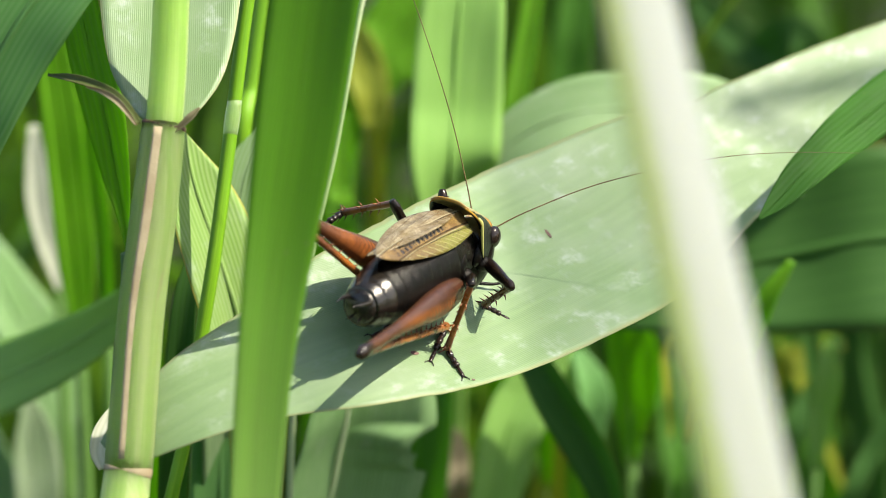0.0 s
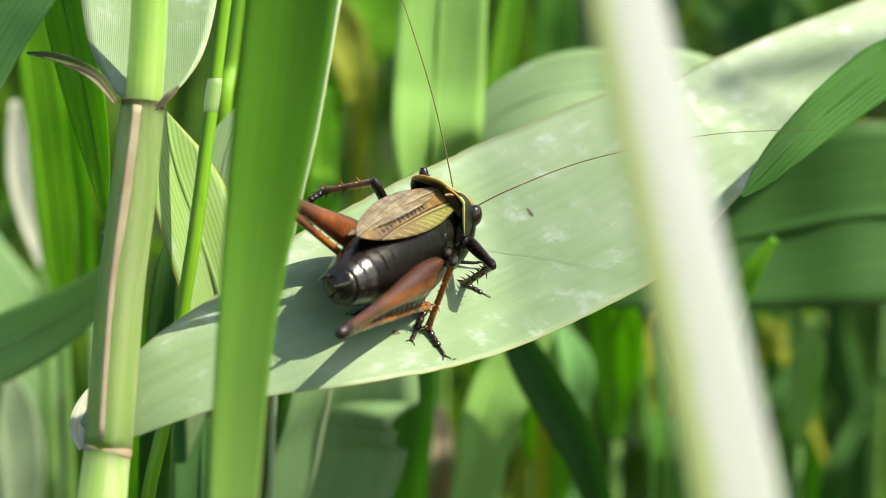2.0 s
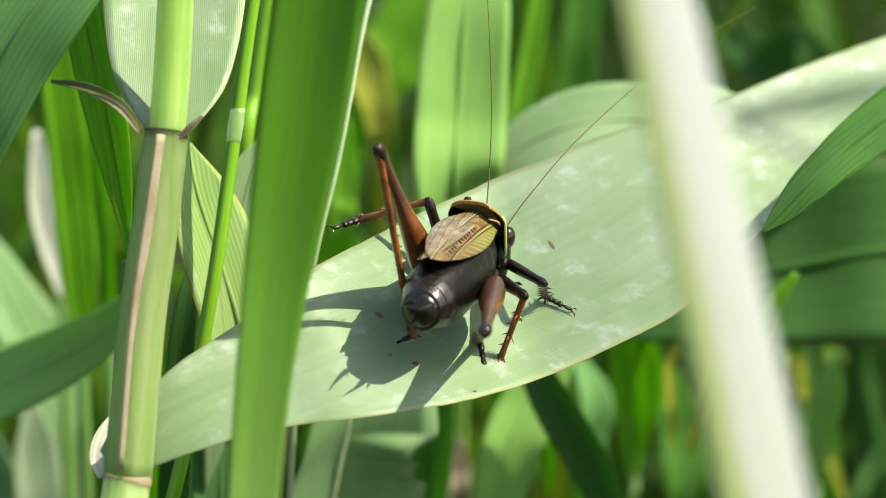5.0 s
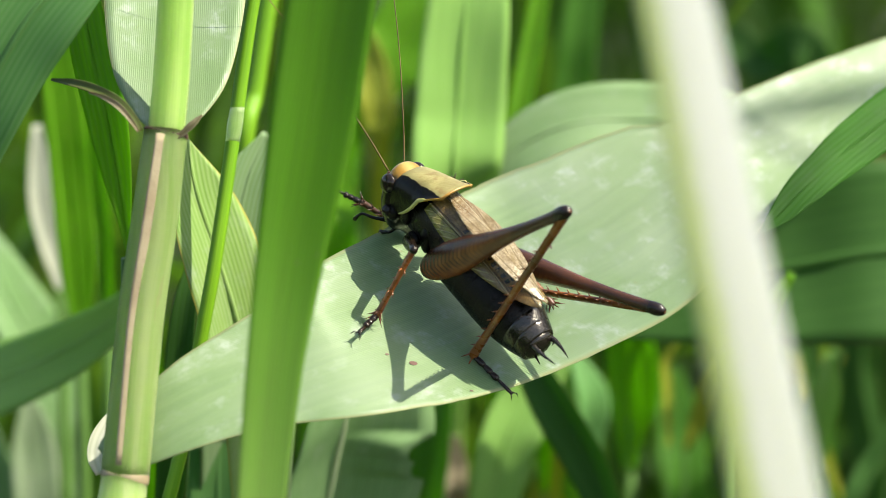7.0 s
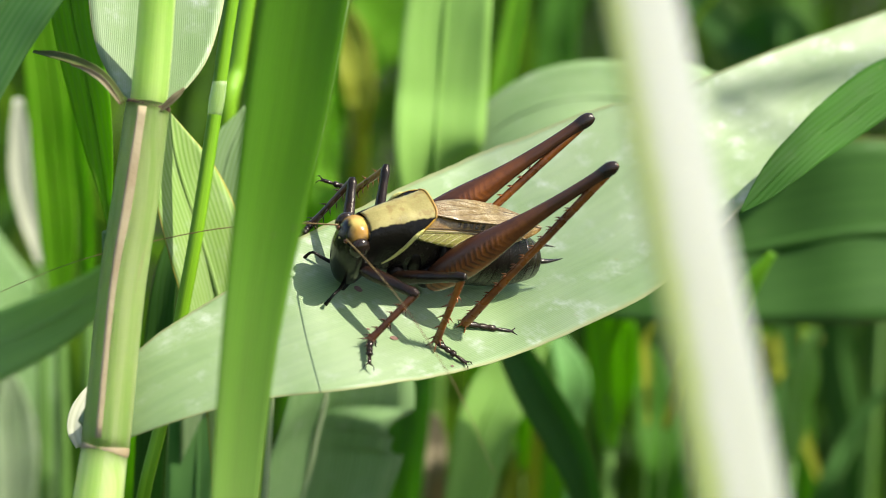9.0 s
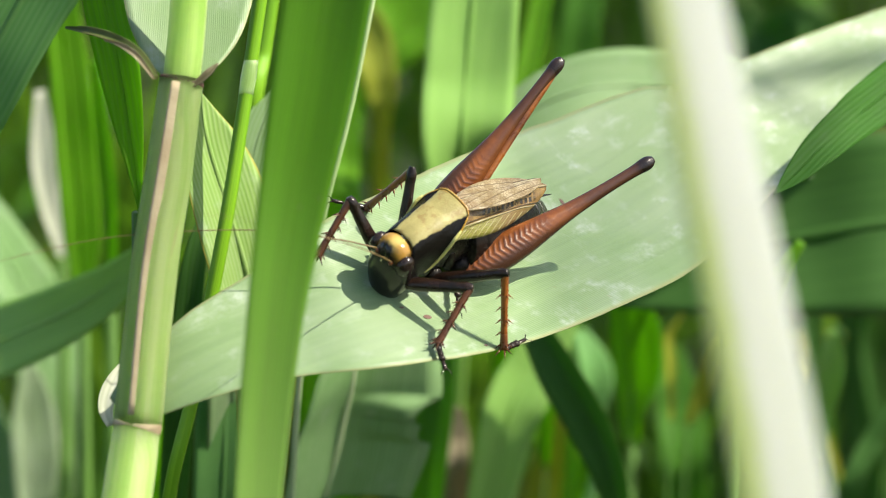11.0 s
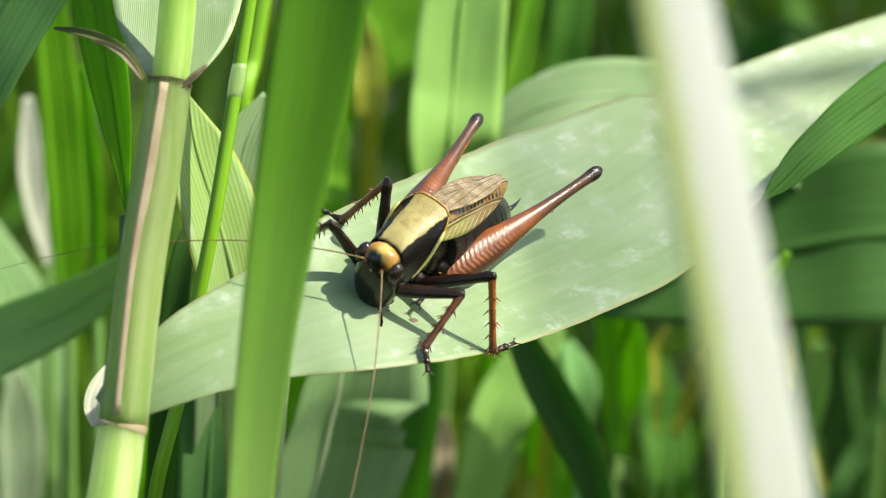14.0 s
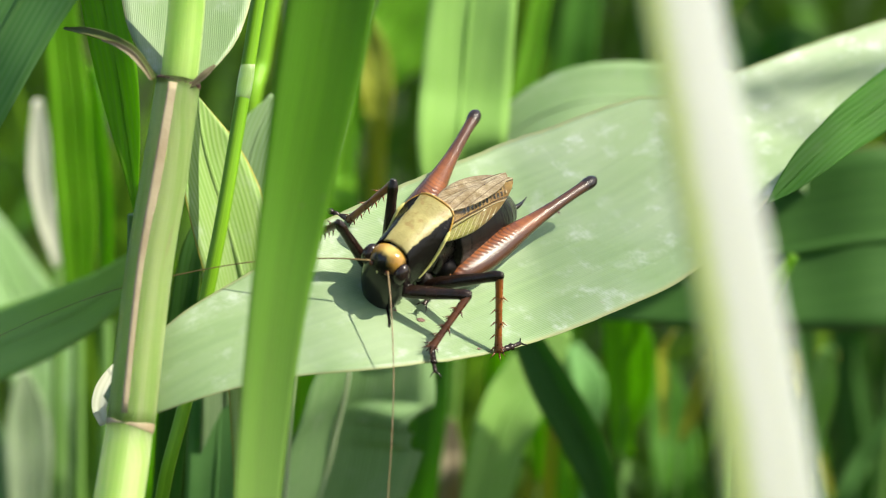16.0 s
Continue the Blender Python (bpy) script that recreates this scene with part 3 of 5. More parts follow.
# ---- the perch: one reed shoot with the broad leaf on which the cricket sits ----
def perch_shoot():
    pts = [(-28.1, 13.0, 55.7), (-28.7, 5.8, 44.7), (-29.2, -0.8, 34.6), (-30.0, -9.1, 24.0), (-32.1, -24.1, 9.8), (-33.1, -36.4, -1.1), (-33.8, -42.1, -6.0), (-34.6, -48.5, -11.5)]
    foot = down(pts[-1])
    origin = at(*foot)
    shoot = new("reed_shoot")
    shoot.location = origin
    part("culm", tube(pts, [1.85, 1.9, 1.95, 2.0, 2.0, 2.05, 2.05, 2.05], origin, 60, 24), culm_green, shoot)
    part("lower_sheath", tube([(-33.05, -35.8, -0.6), (-33.45, -39.2, -3.6), pts[-2], pts[-1]], [2.40, 2.58, 2.62, 2.66], origin, 30, 26), sheath_pale, shoot)
    part("lower_culm", tube([pts[-1], foot], [2.6, 3.0], origin, 10, 24), culm_green, shoot)
    part("sheath", tube([(-30.0, -9.1, 24.1), (-31.0, -16.6, 16.9), (-32.1, -24.1, 9.8), (-33.1, -36.5, -1.25)], [2.35, 2.5, 2.5, 2.56], origin, 30, 30, 358, 180), sheath_pale, shoot, "pale green leaf sheath round the culm")
    part("sheath_margin", tube([(-30.2, -11.2, 25.3), (-31.1, -18.5, 18.4), (-32.2, -25.9, 11.3), (-33.1, -37.3, 1.3)], [0.08, 0.12, 0.13, 0.10], origin, 30, 10, flat=8.0), seam_brown, shoot, "brown dry seam of the sheath")
    part("collar", tube([(-30.1, -9.35, 23.7), (-30.0, -9.1, 24.0), (-29.95, -8.9, 24.25)], [2.36, 2.46, 2.2], origin, 6, 24), scar_purple, shoot, "dark purple leaf joint")
    part("collar", tube([(-33.12, -36.45, -1.15), (-33.1, -36.4, -1.1), (-33.1, -36.33, -1.03)], [2.56, 2.59, 2.57], origin, 6, 24), seam_brown, shoot, "thin brown leaf joint")
    part("auricle", ribbon([(-37.4, -27.5, -9.2), (-38.0, -26.4, -7.9), (-37.8, -25.1, -6.6), (-37.1, -23.4, -5.6), (-36.4, -21.9, -4.8)], [0.88, 1.63, 1.88, 1.38, 0.31], 0.4, 0, Vector((0.3, -0.7, 0.64)), origin, nl=18), leaf_straw, shoot, "small whitish ear of the leaf base")
    part("base_scar", tube([(-35.8, -30.3, -6.7), (-35.0, -29.8, -7.0), (-33.5, -28.8, -7.9), (-32.2, -27.8, -8.4)], [0.21, 0.28, 0.22, 0.1], origin, 16, 8), scar_pale, shoot, "brown purple rim at the foot of the blade")
    part("ligule", ribbon([(-32.5, -10.4, 25.0), (-33.3, -9.7, 26.1), (-34.9, -8.2, 27.0), (-37.3, -6.1, 27.0), (-40.3, -3.5, 26.2), (-43.5, -0.3, 24.6)], [0.55, 0.91, 1.1, 1.11, 0.93, 0.25], 0.45, 25, origin=origin, nl=24, wave=0.3, nick=0.3), leaf_withered, shoot, "withered curled brown and olive ligule")
    part("dry_margin", ribbon([(-32.6, -11.6, 25.8), (-33.6, -10.9, 27.0), (-34.8, -10.0, 27.9), (-36.5, -8.4, 27.9), (-38.3, -7.1, 27.6)], [0.3, 0.54, 0.67, 0.49, 0.18], 0.5, 10, origin=origin, nl=20, wave=0.5, nick=0.4), leaf_dry, shoot, "torn cream-brown dry margin of the ligule")
    part("auricle", ribbon([(-28.7, -11.0, 24.6), (-27.9, -10.6, 25.0), (-26.9, -9.9, 25.7), (-26.1, -8.5, 25.9)], [0.4, 0.7, 0.8, 0.2], 0.4, -20, origin=origin, nl=14), leaf_husk, shoot, "small brown purple ear of the leaf base")
    part("upper_blade", ribbon([(-30.1, -7.5, 22.9), (-30.2, -4.5, 23.5), (-30.3, 0.5, 25.0), (-30.7, 10.2, 27.7), (-31.3, 25.9, 33.2), (-32.0, 43.0, 40.4)],
                               [4.0, 8.6, 13.0, 15.8, 17.4, 15.2], 0.12, 0, Vector((0.08, -0.76, 0.65)), origin, nl=40, nu=14), leaf_perch, shoot, "broad pale green leaf blade, cupped at its base")
    ways = [FACING.lerp(PERCH_UP, f) for f in (0.75, 0.9, 0.97, 1.0, 1.0)] + [PERCH_UP] * (len(PERCH_PTS) - 5)
    blade = ribbon(PERCH_PTS, PERCH_WIDTHS, 0.05, 0, ways, origin, nl=120, nu=28, thick=0.3, wave=0.012, nick=0.02, bites=[(-1, 99.0, 6.4, 0.10)])
    part("blade", blade, leaf_perch, shoot, "broad pale green waxy leaf blade, sunlit, with white wax stains")
    for x, y, z, wide, long, turn in BLEMISHES:
        bm = bmesh.new()
        rim = [bm.verts.new(at(x + wide * math.cos(a) * math.cos(turn) - long * math.sin(a) * math.sin(turn), y + wide * math.cos(a) * math.sin(turn) + long * math.sin(a) * math.cos(turn),
                               z + 0.06 - 0.39 * (wide * math.cos(a) * math.cos(turn) - long * math.sin(a) * math.sin(turn))) - origin) for a in (0.1 + 0.57 * k + 0.2 * math.sin(5 * k + x) for k in range(11))]
        bm.faces.new(rim)
        solid = bmesh.ops.extrude_face_region(bm, geom=bm.faces[:])
        bmesh.ops.translate(bm, verts=[v for v in solid["geom"] if isinstance(v, bmesh.types.BMVert)], vec=BASE.to_3x3() @ PERCH_UP * 0.00003)
        bmesh.ops.recalc_face_normals(bm, faces=bm.faces[:])
        part("blemish", bm, scar_pale, shoot, "small brown blemish on the leaf", shade=False)
    return tagged(shoot, "reed shoot with a broad pale green leaf held level", "reed")


# brown specks on the blade: place, half width, half length, turn
BLEMISHES = [(12.62, 8.42, -4.3, 0.22, 0.75, 0.5), (6.29, -2.31, -2.54, 0.16, 0.3, 0.2), (-7.29, -13.1, 2.29, 0.42, 0.5, 0.9), (-3.11, -19.21, 0.42, 0.5, 0.3, 0.4), (-5.97, -19.05, 1.51, 0.24, 0.14, 0.3), (3.36, -21.1, -1.82, 0.22, 0.12, 0.4)]
PERCH_UP = Vector((0.38, -0.05, 1.0)).normalized()
PERCH_PTS = [(-35.3, -33.4, -1.8), (-32, -31.7, 0.3), (-27.8, -29.57, 1.97), (-23.7, -27.13, 2.74), (-18, -23.82, 3), (-10.8, -19.66, 3.09), (-1, -10.29, -0.12),
             (9.5, 1.41, -3.52), (19.66, 13.37, -6.75), (29.79, 25.6, -8.31), (41.47, 35.8, -8.87), (54.35, 46.85, -9.34), (70.33, 59.92, -10.26)]
PERCH_WIDTHS = [3.8, 7.4, 10.1, 12.4, 15.6, 20.5, 25.1, 27.1, 26.6, 22.6, 17.8, 16.0, 13.5]
perch_shoot()


# ---- near plants ----
def near_plants():
    # broad blade standing before the perch
    pts = [(-10.4, -21.4, 60.3), (-11.9, -27.4, 52.7), (-13.6, -34.6, 43.4), (-15.4, -41.9, 34.1), (-17.0, -49.4, 24.4), (-18.1, -57.0, 13.2), (-18.6, -62.9, 4.0)]
    a = leaf_thing("reed_leaf", leaf_blade, pts, [9.2, 8.9, 8.2, 6.7, 5.6, 5.1, 4.9], 0.16, 0, "tall saturated green reed leaf standing before the perch", 50, 0.02, ribbed=0.01,
                   facing=[Vector((-0.35 + 0.17 * k, -0.79 + 0.03 * k, 0.5 + 0.02 * k)) for k in range(7)])
    # pale stem very close to the viewer
    pts = [(10.15, -94.2, 102.0), (11.95, -98.3, 96.7), (13.95, -103.9, 89.6), (16.45, -110.5, 81.1), (19.05, -117.8, 71.7), (20.25, -122.1, 66.2)]
    foot = down(pts[-1])
    origin = at(*foot)
    b = new("pale_stem")
    b.location = origin
    part("culm", tube(pts, [0.38, 0.42, 0.45, 0.48, 0.51, 0.53], origin, 40, 48, flat=6.0, ref=(0.36, -0.70, 0.6)), culm_pale, b)
    part("lower_culm", tube([pts[-1], foot], [0.53, 0.7], origin, 10, 30, flat=6.0, ref=(0.36, -0.70, 0.6)), culm_pale, b)
    tagged(b, "whitish pale green reed stem in full sun, close by", "reed stem")
    return a, b


def slim_stems():
    for pts, r, mt, label, knot in (
            ([(-20.9, 27.4, 28.5), (-23.0, 21.2, 20.7), (-24.8, 12.6, 9.7), (-26.8, 3.2, -2.4), (-28.5, -2.2, -10.9), (-30.5, -7.7, -21.2), (-32.7, -12.8, -29.3), (-34.2, -13.4, -38.2)],
             0.85, culm_fresh, "slim fresh green grass stem with a node", 2),
            ([(-4.0, 52.0, 24.0), (-6.7, 46.5, 17.3), (-10.3, 39.9, 8.8), (-13.7, 28.5, -5.8), (-17.1, 20.0, -18.3), (-19.3, 14.3, -35.2), (-21.0, 11.5, -63.2)],
             0.46, culm_straw, "thin pale grass stem catching the sun", 0),
            ([(-24.0, 83.0, -4.0), (-25.8, 75.6, -13.7), (-27.4, 68.1, -23.3), (-29.1, 59.6, -34.1), (-32.8, 47.0, -99.0)],
             1.3, culm_fresh, "yellow-green grass stem further back", 0)):
        foot = down(pts[-1])
        origin = at(*foot)
        stem = new("grass_stem")
        stem.location = origin
        part("culm", tube(pts, [r * 0.9] + [r] * (len(pts) - 1), origin, 60, 14), mt, stem)
        part("lower_culm", tube([pts[-1], foot], [r, r * 1.5], origin, 10, 14), mt, stem)
        if knot:
            p, q = Vector(pts[knot]), Vector(pts[knot + 1])
            d = (q - p).normalized()
            part("node", tube([tuple(p - d * 2.2), tuple(p), tuple(p + d * 2.2)], [r * 0.99, r * 1.1, r * 0.99], origin, 6, 14), culm_green, stem, "swollen stem node")
        tagged(stem, label, "grass stem", "slim grass stems")


front_blade, pale_stem = near_plants()
slim_stems()

# ---- the leaves of the clump ----
leaf_thing("reed_leaf", leaf_teal, [(-35.0, -2.2, 45.9), (-42.7, -7.6, 38.9), (-47.7, -10.7, 31.8), (-53.3, -13.7, 21.5), (-57.7, -16.9, 10.9)],
           [7.07, 10.02, 9.80, 9.04, 6.73], 0.12, 0, "dark blue-green reed leaf hanging close by", facing=Vector((0.4, -0.55, 0.73)))
leaf_thing("reed_leaf", leaf_bright, [(-43.8, 23.4, 24.0), (-41.9, 18.6, 16.0), (-40.2, 14.7, 9.8), (-39.0, 11.4, 3.2), (-38.2, 9.0, -1.8), (-37.7, 7.0, -6.2)],
           [4.32, 5.13, 5.26, 3.66, 1.77, 0.41], 0.15, 10, "dark green reed leaf hanging down behind the culm")
leaf_thing("reed_leaf", leaf_bright, [(-62.9, 104.6, -31.3), (-62.1, 102.7, -43.8), (-61.3, 100.2, -56.4), (-61.0, 98.0, -69.6), (-60.8, 96.3, -80.1), (-61.0, 94.8, -89.9)],
           [5.4, 6.01, 6.82, 7.11, 6.25, 2.87], 0.20, 0, "bright green upright reed leaf with a pale midrib", facing=Vector((0.4, -0.6, 0.7)), ribbed=0.06, rib=leaf_bright)
leaf_thing("reed_leaf", leaf_bright, [(-56.5, 96.7, -45.1), (-56.0, 95.9, -53.3), (-55.4, 93.9, -63.1), (-55.0, 91.6, -72.8), (-55.5, 88.4, -89.4)],
           [1.08, 2.18, 2.75, 2.41, 1.89], 0.2, 10, "slim yellow-green reed leaf upright")
leaf_thing("reed_leaf", leaf_pale_bright, [(-40.2, 47.7, -41.2), (-48.9, 46.9, -50.4), (-58.6, 47.5, -57.8), (-70.2, 48.7, -64.4), (-84.1, 53.6, -74.3)],
           [2.00, 6.48, 9.44, 11.65, 11.11], 0.02, 0, "dark green reed leaf lying across the stems", facing=Vector((0.5, -0.45, 0.74)))
leaf_thing("reed_leaf", leaf_waxy, [(-74.2, 107.3, -117.3), (-74.3, 106.3, -126.0), (-74.4, 105.1, -136.1), (-74.9, 103.7, -149.1)],
           [2.15, 8.07, 9.75, 7.68], 0.2, 0, "pale waxy reed leaf low in the clump", facing=Vector((0.5, -0.5, 0.7)))
leaf_thing("reed_leaf", leaf_keel, [(-84.3, 113.9, -130.1), (-83.5, 111.3, -139.1), (-82.8, 108.6, -148.1), (-83.6, 106.8, -161.2)],
           [4.23, 9.59, 10.75, 8.74], 0.15, 0, "blue-green reed leaf low in the clump")
leaf_thing("dry_leaf", leaf_straw, [(-72.9, 135.0, -77.7), (-73.1, 133.4, -85.2), (-73.2, 131.6, -92.7), (-72.4, 131.1, -100.1), (-71.3, 130.5, -106.1), (-70.7, 130.2, -111.5)],
           [1.83, 4.09, 4.74, 4.57, 3.56, 1.26], 0.3, 0, "bleached beige-white dry reed leaf, curled", facing=Vector((0.5, -0.5, 0.7)))
leaf_thing("reed_leaf", leaf_lit, [(-31.0, 14.8, 6.0), (-29.6, 10.9, 1.0), (-27.1, 7.5, -6.6), (-24.7, 5.1, -16.2), (-23.4, 2.8, -28.8), (-24.4, 4.4, -56.1)],
           [0.67, 7.96, 11.21, 11.36, 9.82, 6.68], 0.18, 0, "sunlit green reed leaf with yellowed margin", facing=Vector((0.55, -0.5, 0.67)))
leaf_thing("reed_leaf", leaf_pale, [(-22.5, 30.0, -3.8), (-25.2, 25.8, -9.2), (-26.8, 21.7, -17.8), (-27.7, 17.9, -30.6), (-29.8, 15.1, -66.8)],
           [1.43, 7.15, 10.08, 9.50, 7.76], 0.15, 0, "blue-green reed leaf in half shade", facing=Vector((0.5, -0.5, 0.7)))
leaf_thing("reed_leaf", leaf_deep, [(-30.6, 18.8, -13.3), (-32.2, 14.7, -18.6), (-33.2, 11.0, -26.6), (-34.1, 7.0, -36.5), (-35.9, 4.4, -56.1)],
           [0.99, 2.98, 3.71, 3.96, 3.71], 0.20, 0, "narrow reed leaf coloured dark green for shade")
leaf_thing("reed_leaf", leaf_pale_bright, [(3.9, 96.1, -11.8), (2.6, 88.3, -21.8), (1.6, 80.6, -34.9), (1.1, 74.7, -47.4), (0.6, 96.3, -84.7), (2.2, 210.5, -263.4)],
           [10.96, 13.07, 14.58, 14.10, 10.39, 8.37], 0.22, 0, "broad light green upright reed leaf with pale midrib", facing=Vector((0.35, -0.65, 0.67)))
leaf_thing("reed_leaf", leaf_bright, [(16.5, 139.8, -45.3), (14.1, 130.2, -57.5), (11.5, 120.1, -70.4), (10.5, 117.9, -89.5), (10.8, 125.2, -177.6)],
           [3.29, 3.87, 4.06, 3.96, 3.37], 0.25, 0, "slim lime-green reed leaf upright")
leaf_thing("reed_leaf", leaf_pale, [(6.5, 73.6, -48.7), (9.9, 78.9, -42.0), (18.5, 81.8, -38.3), (29.7, 84.1, -38.6), (42.9, 85.9, -41.2), (57.2, 92.9, -56.5), (76.1, 135.0, -100.1), (100.9, 197.3, -166.5)],
           [2.56, 7.69, 11.11, 11.68, 11.26, 8.10, 5.17, 3.71], 0.08, -20, "pale waxy reed leaf bending behind")
leaf_thing("reed_leaf", leaf_tip, [(37.4, 7.1, -1.2), (40.0, 9.9, -0.3), (43.1, 13.8, 0.5), (46.5, 18.3, 0.6), (50.6, 23.6, 0.5), (57.5, 31.8, 0.1), (64.8, 40.5, -2.7)],
           [0.2, 2.58, 4.25, 5.0, 6.07, 6.95, 5.97], 0.10, 0, "fresh green reed leaf tip lying over another leaf", wave=0.12, facing=Vector((-0.35, -0.80, 0.48)))
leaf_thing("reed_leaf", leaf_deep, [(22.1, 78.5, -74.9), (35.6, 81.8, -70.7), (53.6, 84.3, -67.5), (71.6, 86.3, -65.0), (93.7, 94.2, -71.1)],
           [4.50, 17.09, 25.19, 29.69, 23.98], 0.10, -10, "large reed leaf coloured dark for shade, brown-edged")
leaf_thing("reed_leaf", leaf_keel, [(-11.5, 30.7, -40.0), (-12.7, 30.4, -45.7), (-13.4, 29.4, -52.1), (-14.5, 28.8, -57.9), (-15.5, 28.1, -63.7), (-17.2, 27.2, -71.7)],
           [13.04, 20.92, 24.26, 24.98, 24.91, 23.48], 0.42, 0, "blue-green reed leaf with white midrib and torn edge", 70, 0.03, rib=culm_straw, facing=Vector((0.62, -0.60, 0.50)), bites=[(-1, 16.5, 2.0, 0.34), (-1, 20.0, 2.6, 0.24)], ribbed=0.02)
leaf_thing("reed_leaf", leaf_pale_bright, [(19.0, 92.2, -89.9), (14.3, 86.4, -97.3), (10.0, 80.0, -105.5), (6.4, 75.5, -127.6)],
           [6.61, 9.92, 10.86, 8.70], 0.20, 0, "light green reed leaf below the perch", facing=Vector((0.45, -0.55, 0.7)))
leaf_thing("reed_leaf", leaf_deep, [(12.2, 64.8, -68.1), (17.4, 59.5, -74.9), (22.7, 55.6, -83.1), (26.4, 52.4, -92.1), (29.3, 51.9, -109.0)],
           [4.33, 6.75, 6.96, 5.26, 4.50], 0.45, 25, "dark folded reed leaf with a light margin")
leaf_thing("dry_leaf", leaf_dry, [(1.6, 104.6, -122.7), (1.6, 101.2, -127.1), (2.1, 97.2, -132.3), (2.7, 101.3, -159.5)],
           [3.04, 6.27, 5.06, 4.23], 0.30, 0, "brown withered sheath between the stems")
leaf_thing("reed_leaf", leaf_yellow, [(22.6, 126.8, -141.5), (21.0, 124.7, -149.8), (19.9, 123.8, -159.5), (19.4, 121.7, -175.9)],
           [1.3, 4.79, 6.83, 5.62], 0.2, 0, "yellow-green reed leaf, deep in the clump")
leaf_thing("reed_leaf", leaf_bright, [(38.2, 137.3, -127.8), (38.5, 136.2, -135.3), (38.4, 135.6, -142.1), (37.6, 135.0, -148.9), (37.7, 136.4, -159.2)],
           [4.32, 6.75, 6.37, 3.32, 1.57], 0.2, 0, "lime-green reed leaf, deep in the clump")
leaf_thing("reed_leaf", leaf_deep, [(78.3, 152.9, -142.2), (73.8, 146.0, -151.0), (67.0, 139.1, -159.9), (60.3, 139.4, -191.9)],
           [2.50, 5.20, 5.60, 4.36], 0.20, 0, "green reed leaf, deep in the clump")
leaf_thing("reed_leaf", leaf_deep, [(88.1, 130.9, -137.8), (82.2, 124.9, -145.4), (77.3, 117.6, -154.8), (78.3, 122.4, -181.1)],
           [1.8, 3.6, 4.0, 3.0], 0.20, 0, "dark green reed leaf, deep in the clump")
leaf_thing("reed_leaf", leaf_yellow, [(-20.3, 208.5, -103.4), (-16.8, 203.5, -109.9), (-14.3, 197.0, -118.2), (-14.2, 195.7, -136.1), (-16.1, 196.3, -249.1)],
           [5.26, 8.77, 6.43, 3.34, 2.97], 0.25, 0, "yellowing reed leaf among green ones")
leaf_thing("reed_leaf", leaf_bright, [(-3.0, 241.5, -110.0), (-9.2, 232.3, -121.7), (-15.3, 227.0, -128.5), (-24.4, 225.2, -147.0), (-31.2, 210.5, -263.4)],
           [13.61, 17.32, 13.61, 10.08, 8.37], 0.20, 0, "lime-green reed leaf bending over")
leaf_thing("reed_leaf", leaf_bright, [(-18.6, 139.5, -78.1), (-18.4, 131.4, -88.4), (-18.0, 122.7, -99.6), (-19.6, 125.2, -177.6)],
           [3.04, 4.45, 4.66, 4.50], 0.20, 0, "slim lime-green reed leaf upright")
leaf_thing("reed_leaf", leaf_mid, [(30.4, 241.5, -110.0), (28.0, 229.3, -125.6), (27.2, 222.1, -151.0), (28.7, 210.5, -263.4)],
           [7.42, 8.66, 8.82, 8.37], 0.20, 0, "green reed leaf upright in the clump")
leaf_thing("reed_leaf", leaf_deep, [(60.2, 279.3, -142.7), (73.7, 271.9, -152.3), (89.9, 266.9, -158.7), (122.2, 267.3, -320.5)],
           [6.75, 9.45, 9.45, 9.45], 0.20, 0, "dark reed leaf far back in the clump")
leaf_thing("reed_leaf", leaf_keel, [(-87.1, 141.6, -107.8), (-80.8, 133.8, -117.8), (-76.3, 131.1, -129.4), (-74.9, 124.3, -146.3), (-77.5, 125.2, -177.6)],
           [6.34, 12.68, 13.89, 11.88, 10.12], 0.20, 0, "pale waxy reed leaf low in the clump", facing=Vector((0.5, -0.5, 0.7)))
leaf_thing("reed_leaf", leaf_bright, [(-49.7, 110.0, -83.4), (-51.6, 101.7, -94.0), (-51.7, 100.8, -111.3), (-54.3, 103.9, -156.2)],
           [1.93, 4.35, 4.95, 4.76], 0.20, -15, "slim lime-green reed leaf upright")
leaf_thing("reed_leaf", leaf_teal, [(-28.9, 20.9, -35.0), (-29.3, 16.9, -43.4), (-29.7, 12.6, -53.7), (-30.5, 9.6, -65.6)],
           [4.45, 7.84, 8.29, 7.65], 0.15, -15, "blue-green reed leaf below the perch")
leaf_thing("reed_leaf", leaf_bright, [(-2.5, 127.3, -126.2), (-4.1, 119.5, -136.2), (-4.7, 110.4, -147.8), (-5.0, 108.3, -166.7)],
           [2.75, 4.23, 4.44, 4.32], 0.20, -15, "slim lime-green reed leaf upright")
leaf_thing("reed_leaf", leaf_mid, [(49.0, 188.2, -178.2), (51.5, 180.5, -188.0), (53.3, 171.4, -199.7), (55.9, 171.8, -231.7)],
           [6.18, 10.51, 11.13, 8.97], 0.20, -15, "lime-green reed leaf, deep in the clump")
leaf_thing("reed_leaf", leaf_mid, [(80.4, 214.2, -193.7), (84.3, 204.5, -206.0), (86.9, 194.1, -219.4), (91.2, 192.9, -253.3)],
           [6.52, 9.78, 10.44, 9.45], 0.20, 20, "green reed leaf, deep in the clump")
leaf_thing("reed_leaf", leaf_teal, [(24.4, 121.0, -118.0), (27.5, 115.9, -124.5), (26.8, 113.2, -136.1), (26.6, 108.3, -166.7)],
           [3.10, 7.24, 6.27, 5.40], 0.20, 0, "pale waxy reed leaf low in the clump", facing=Vector((0.5, -0.5, 0.7)))
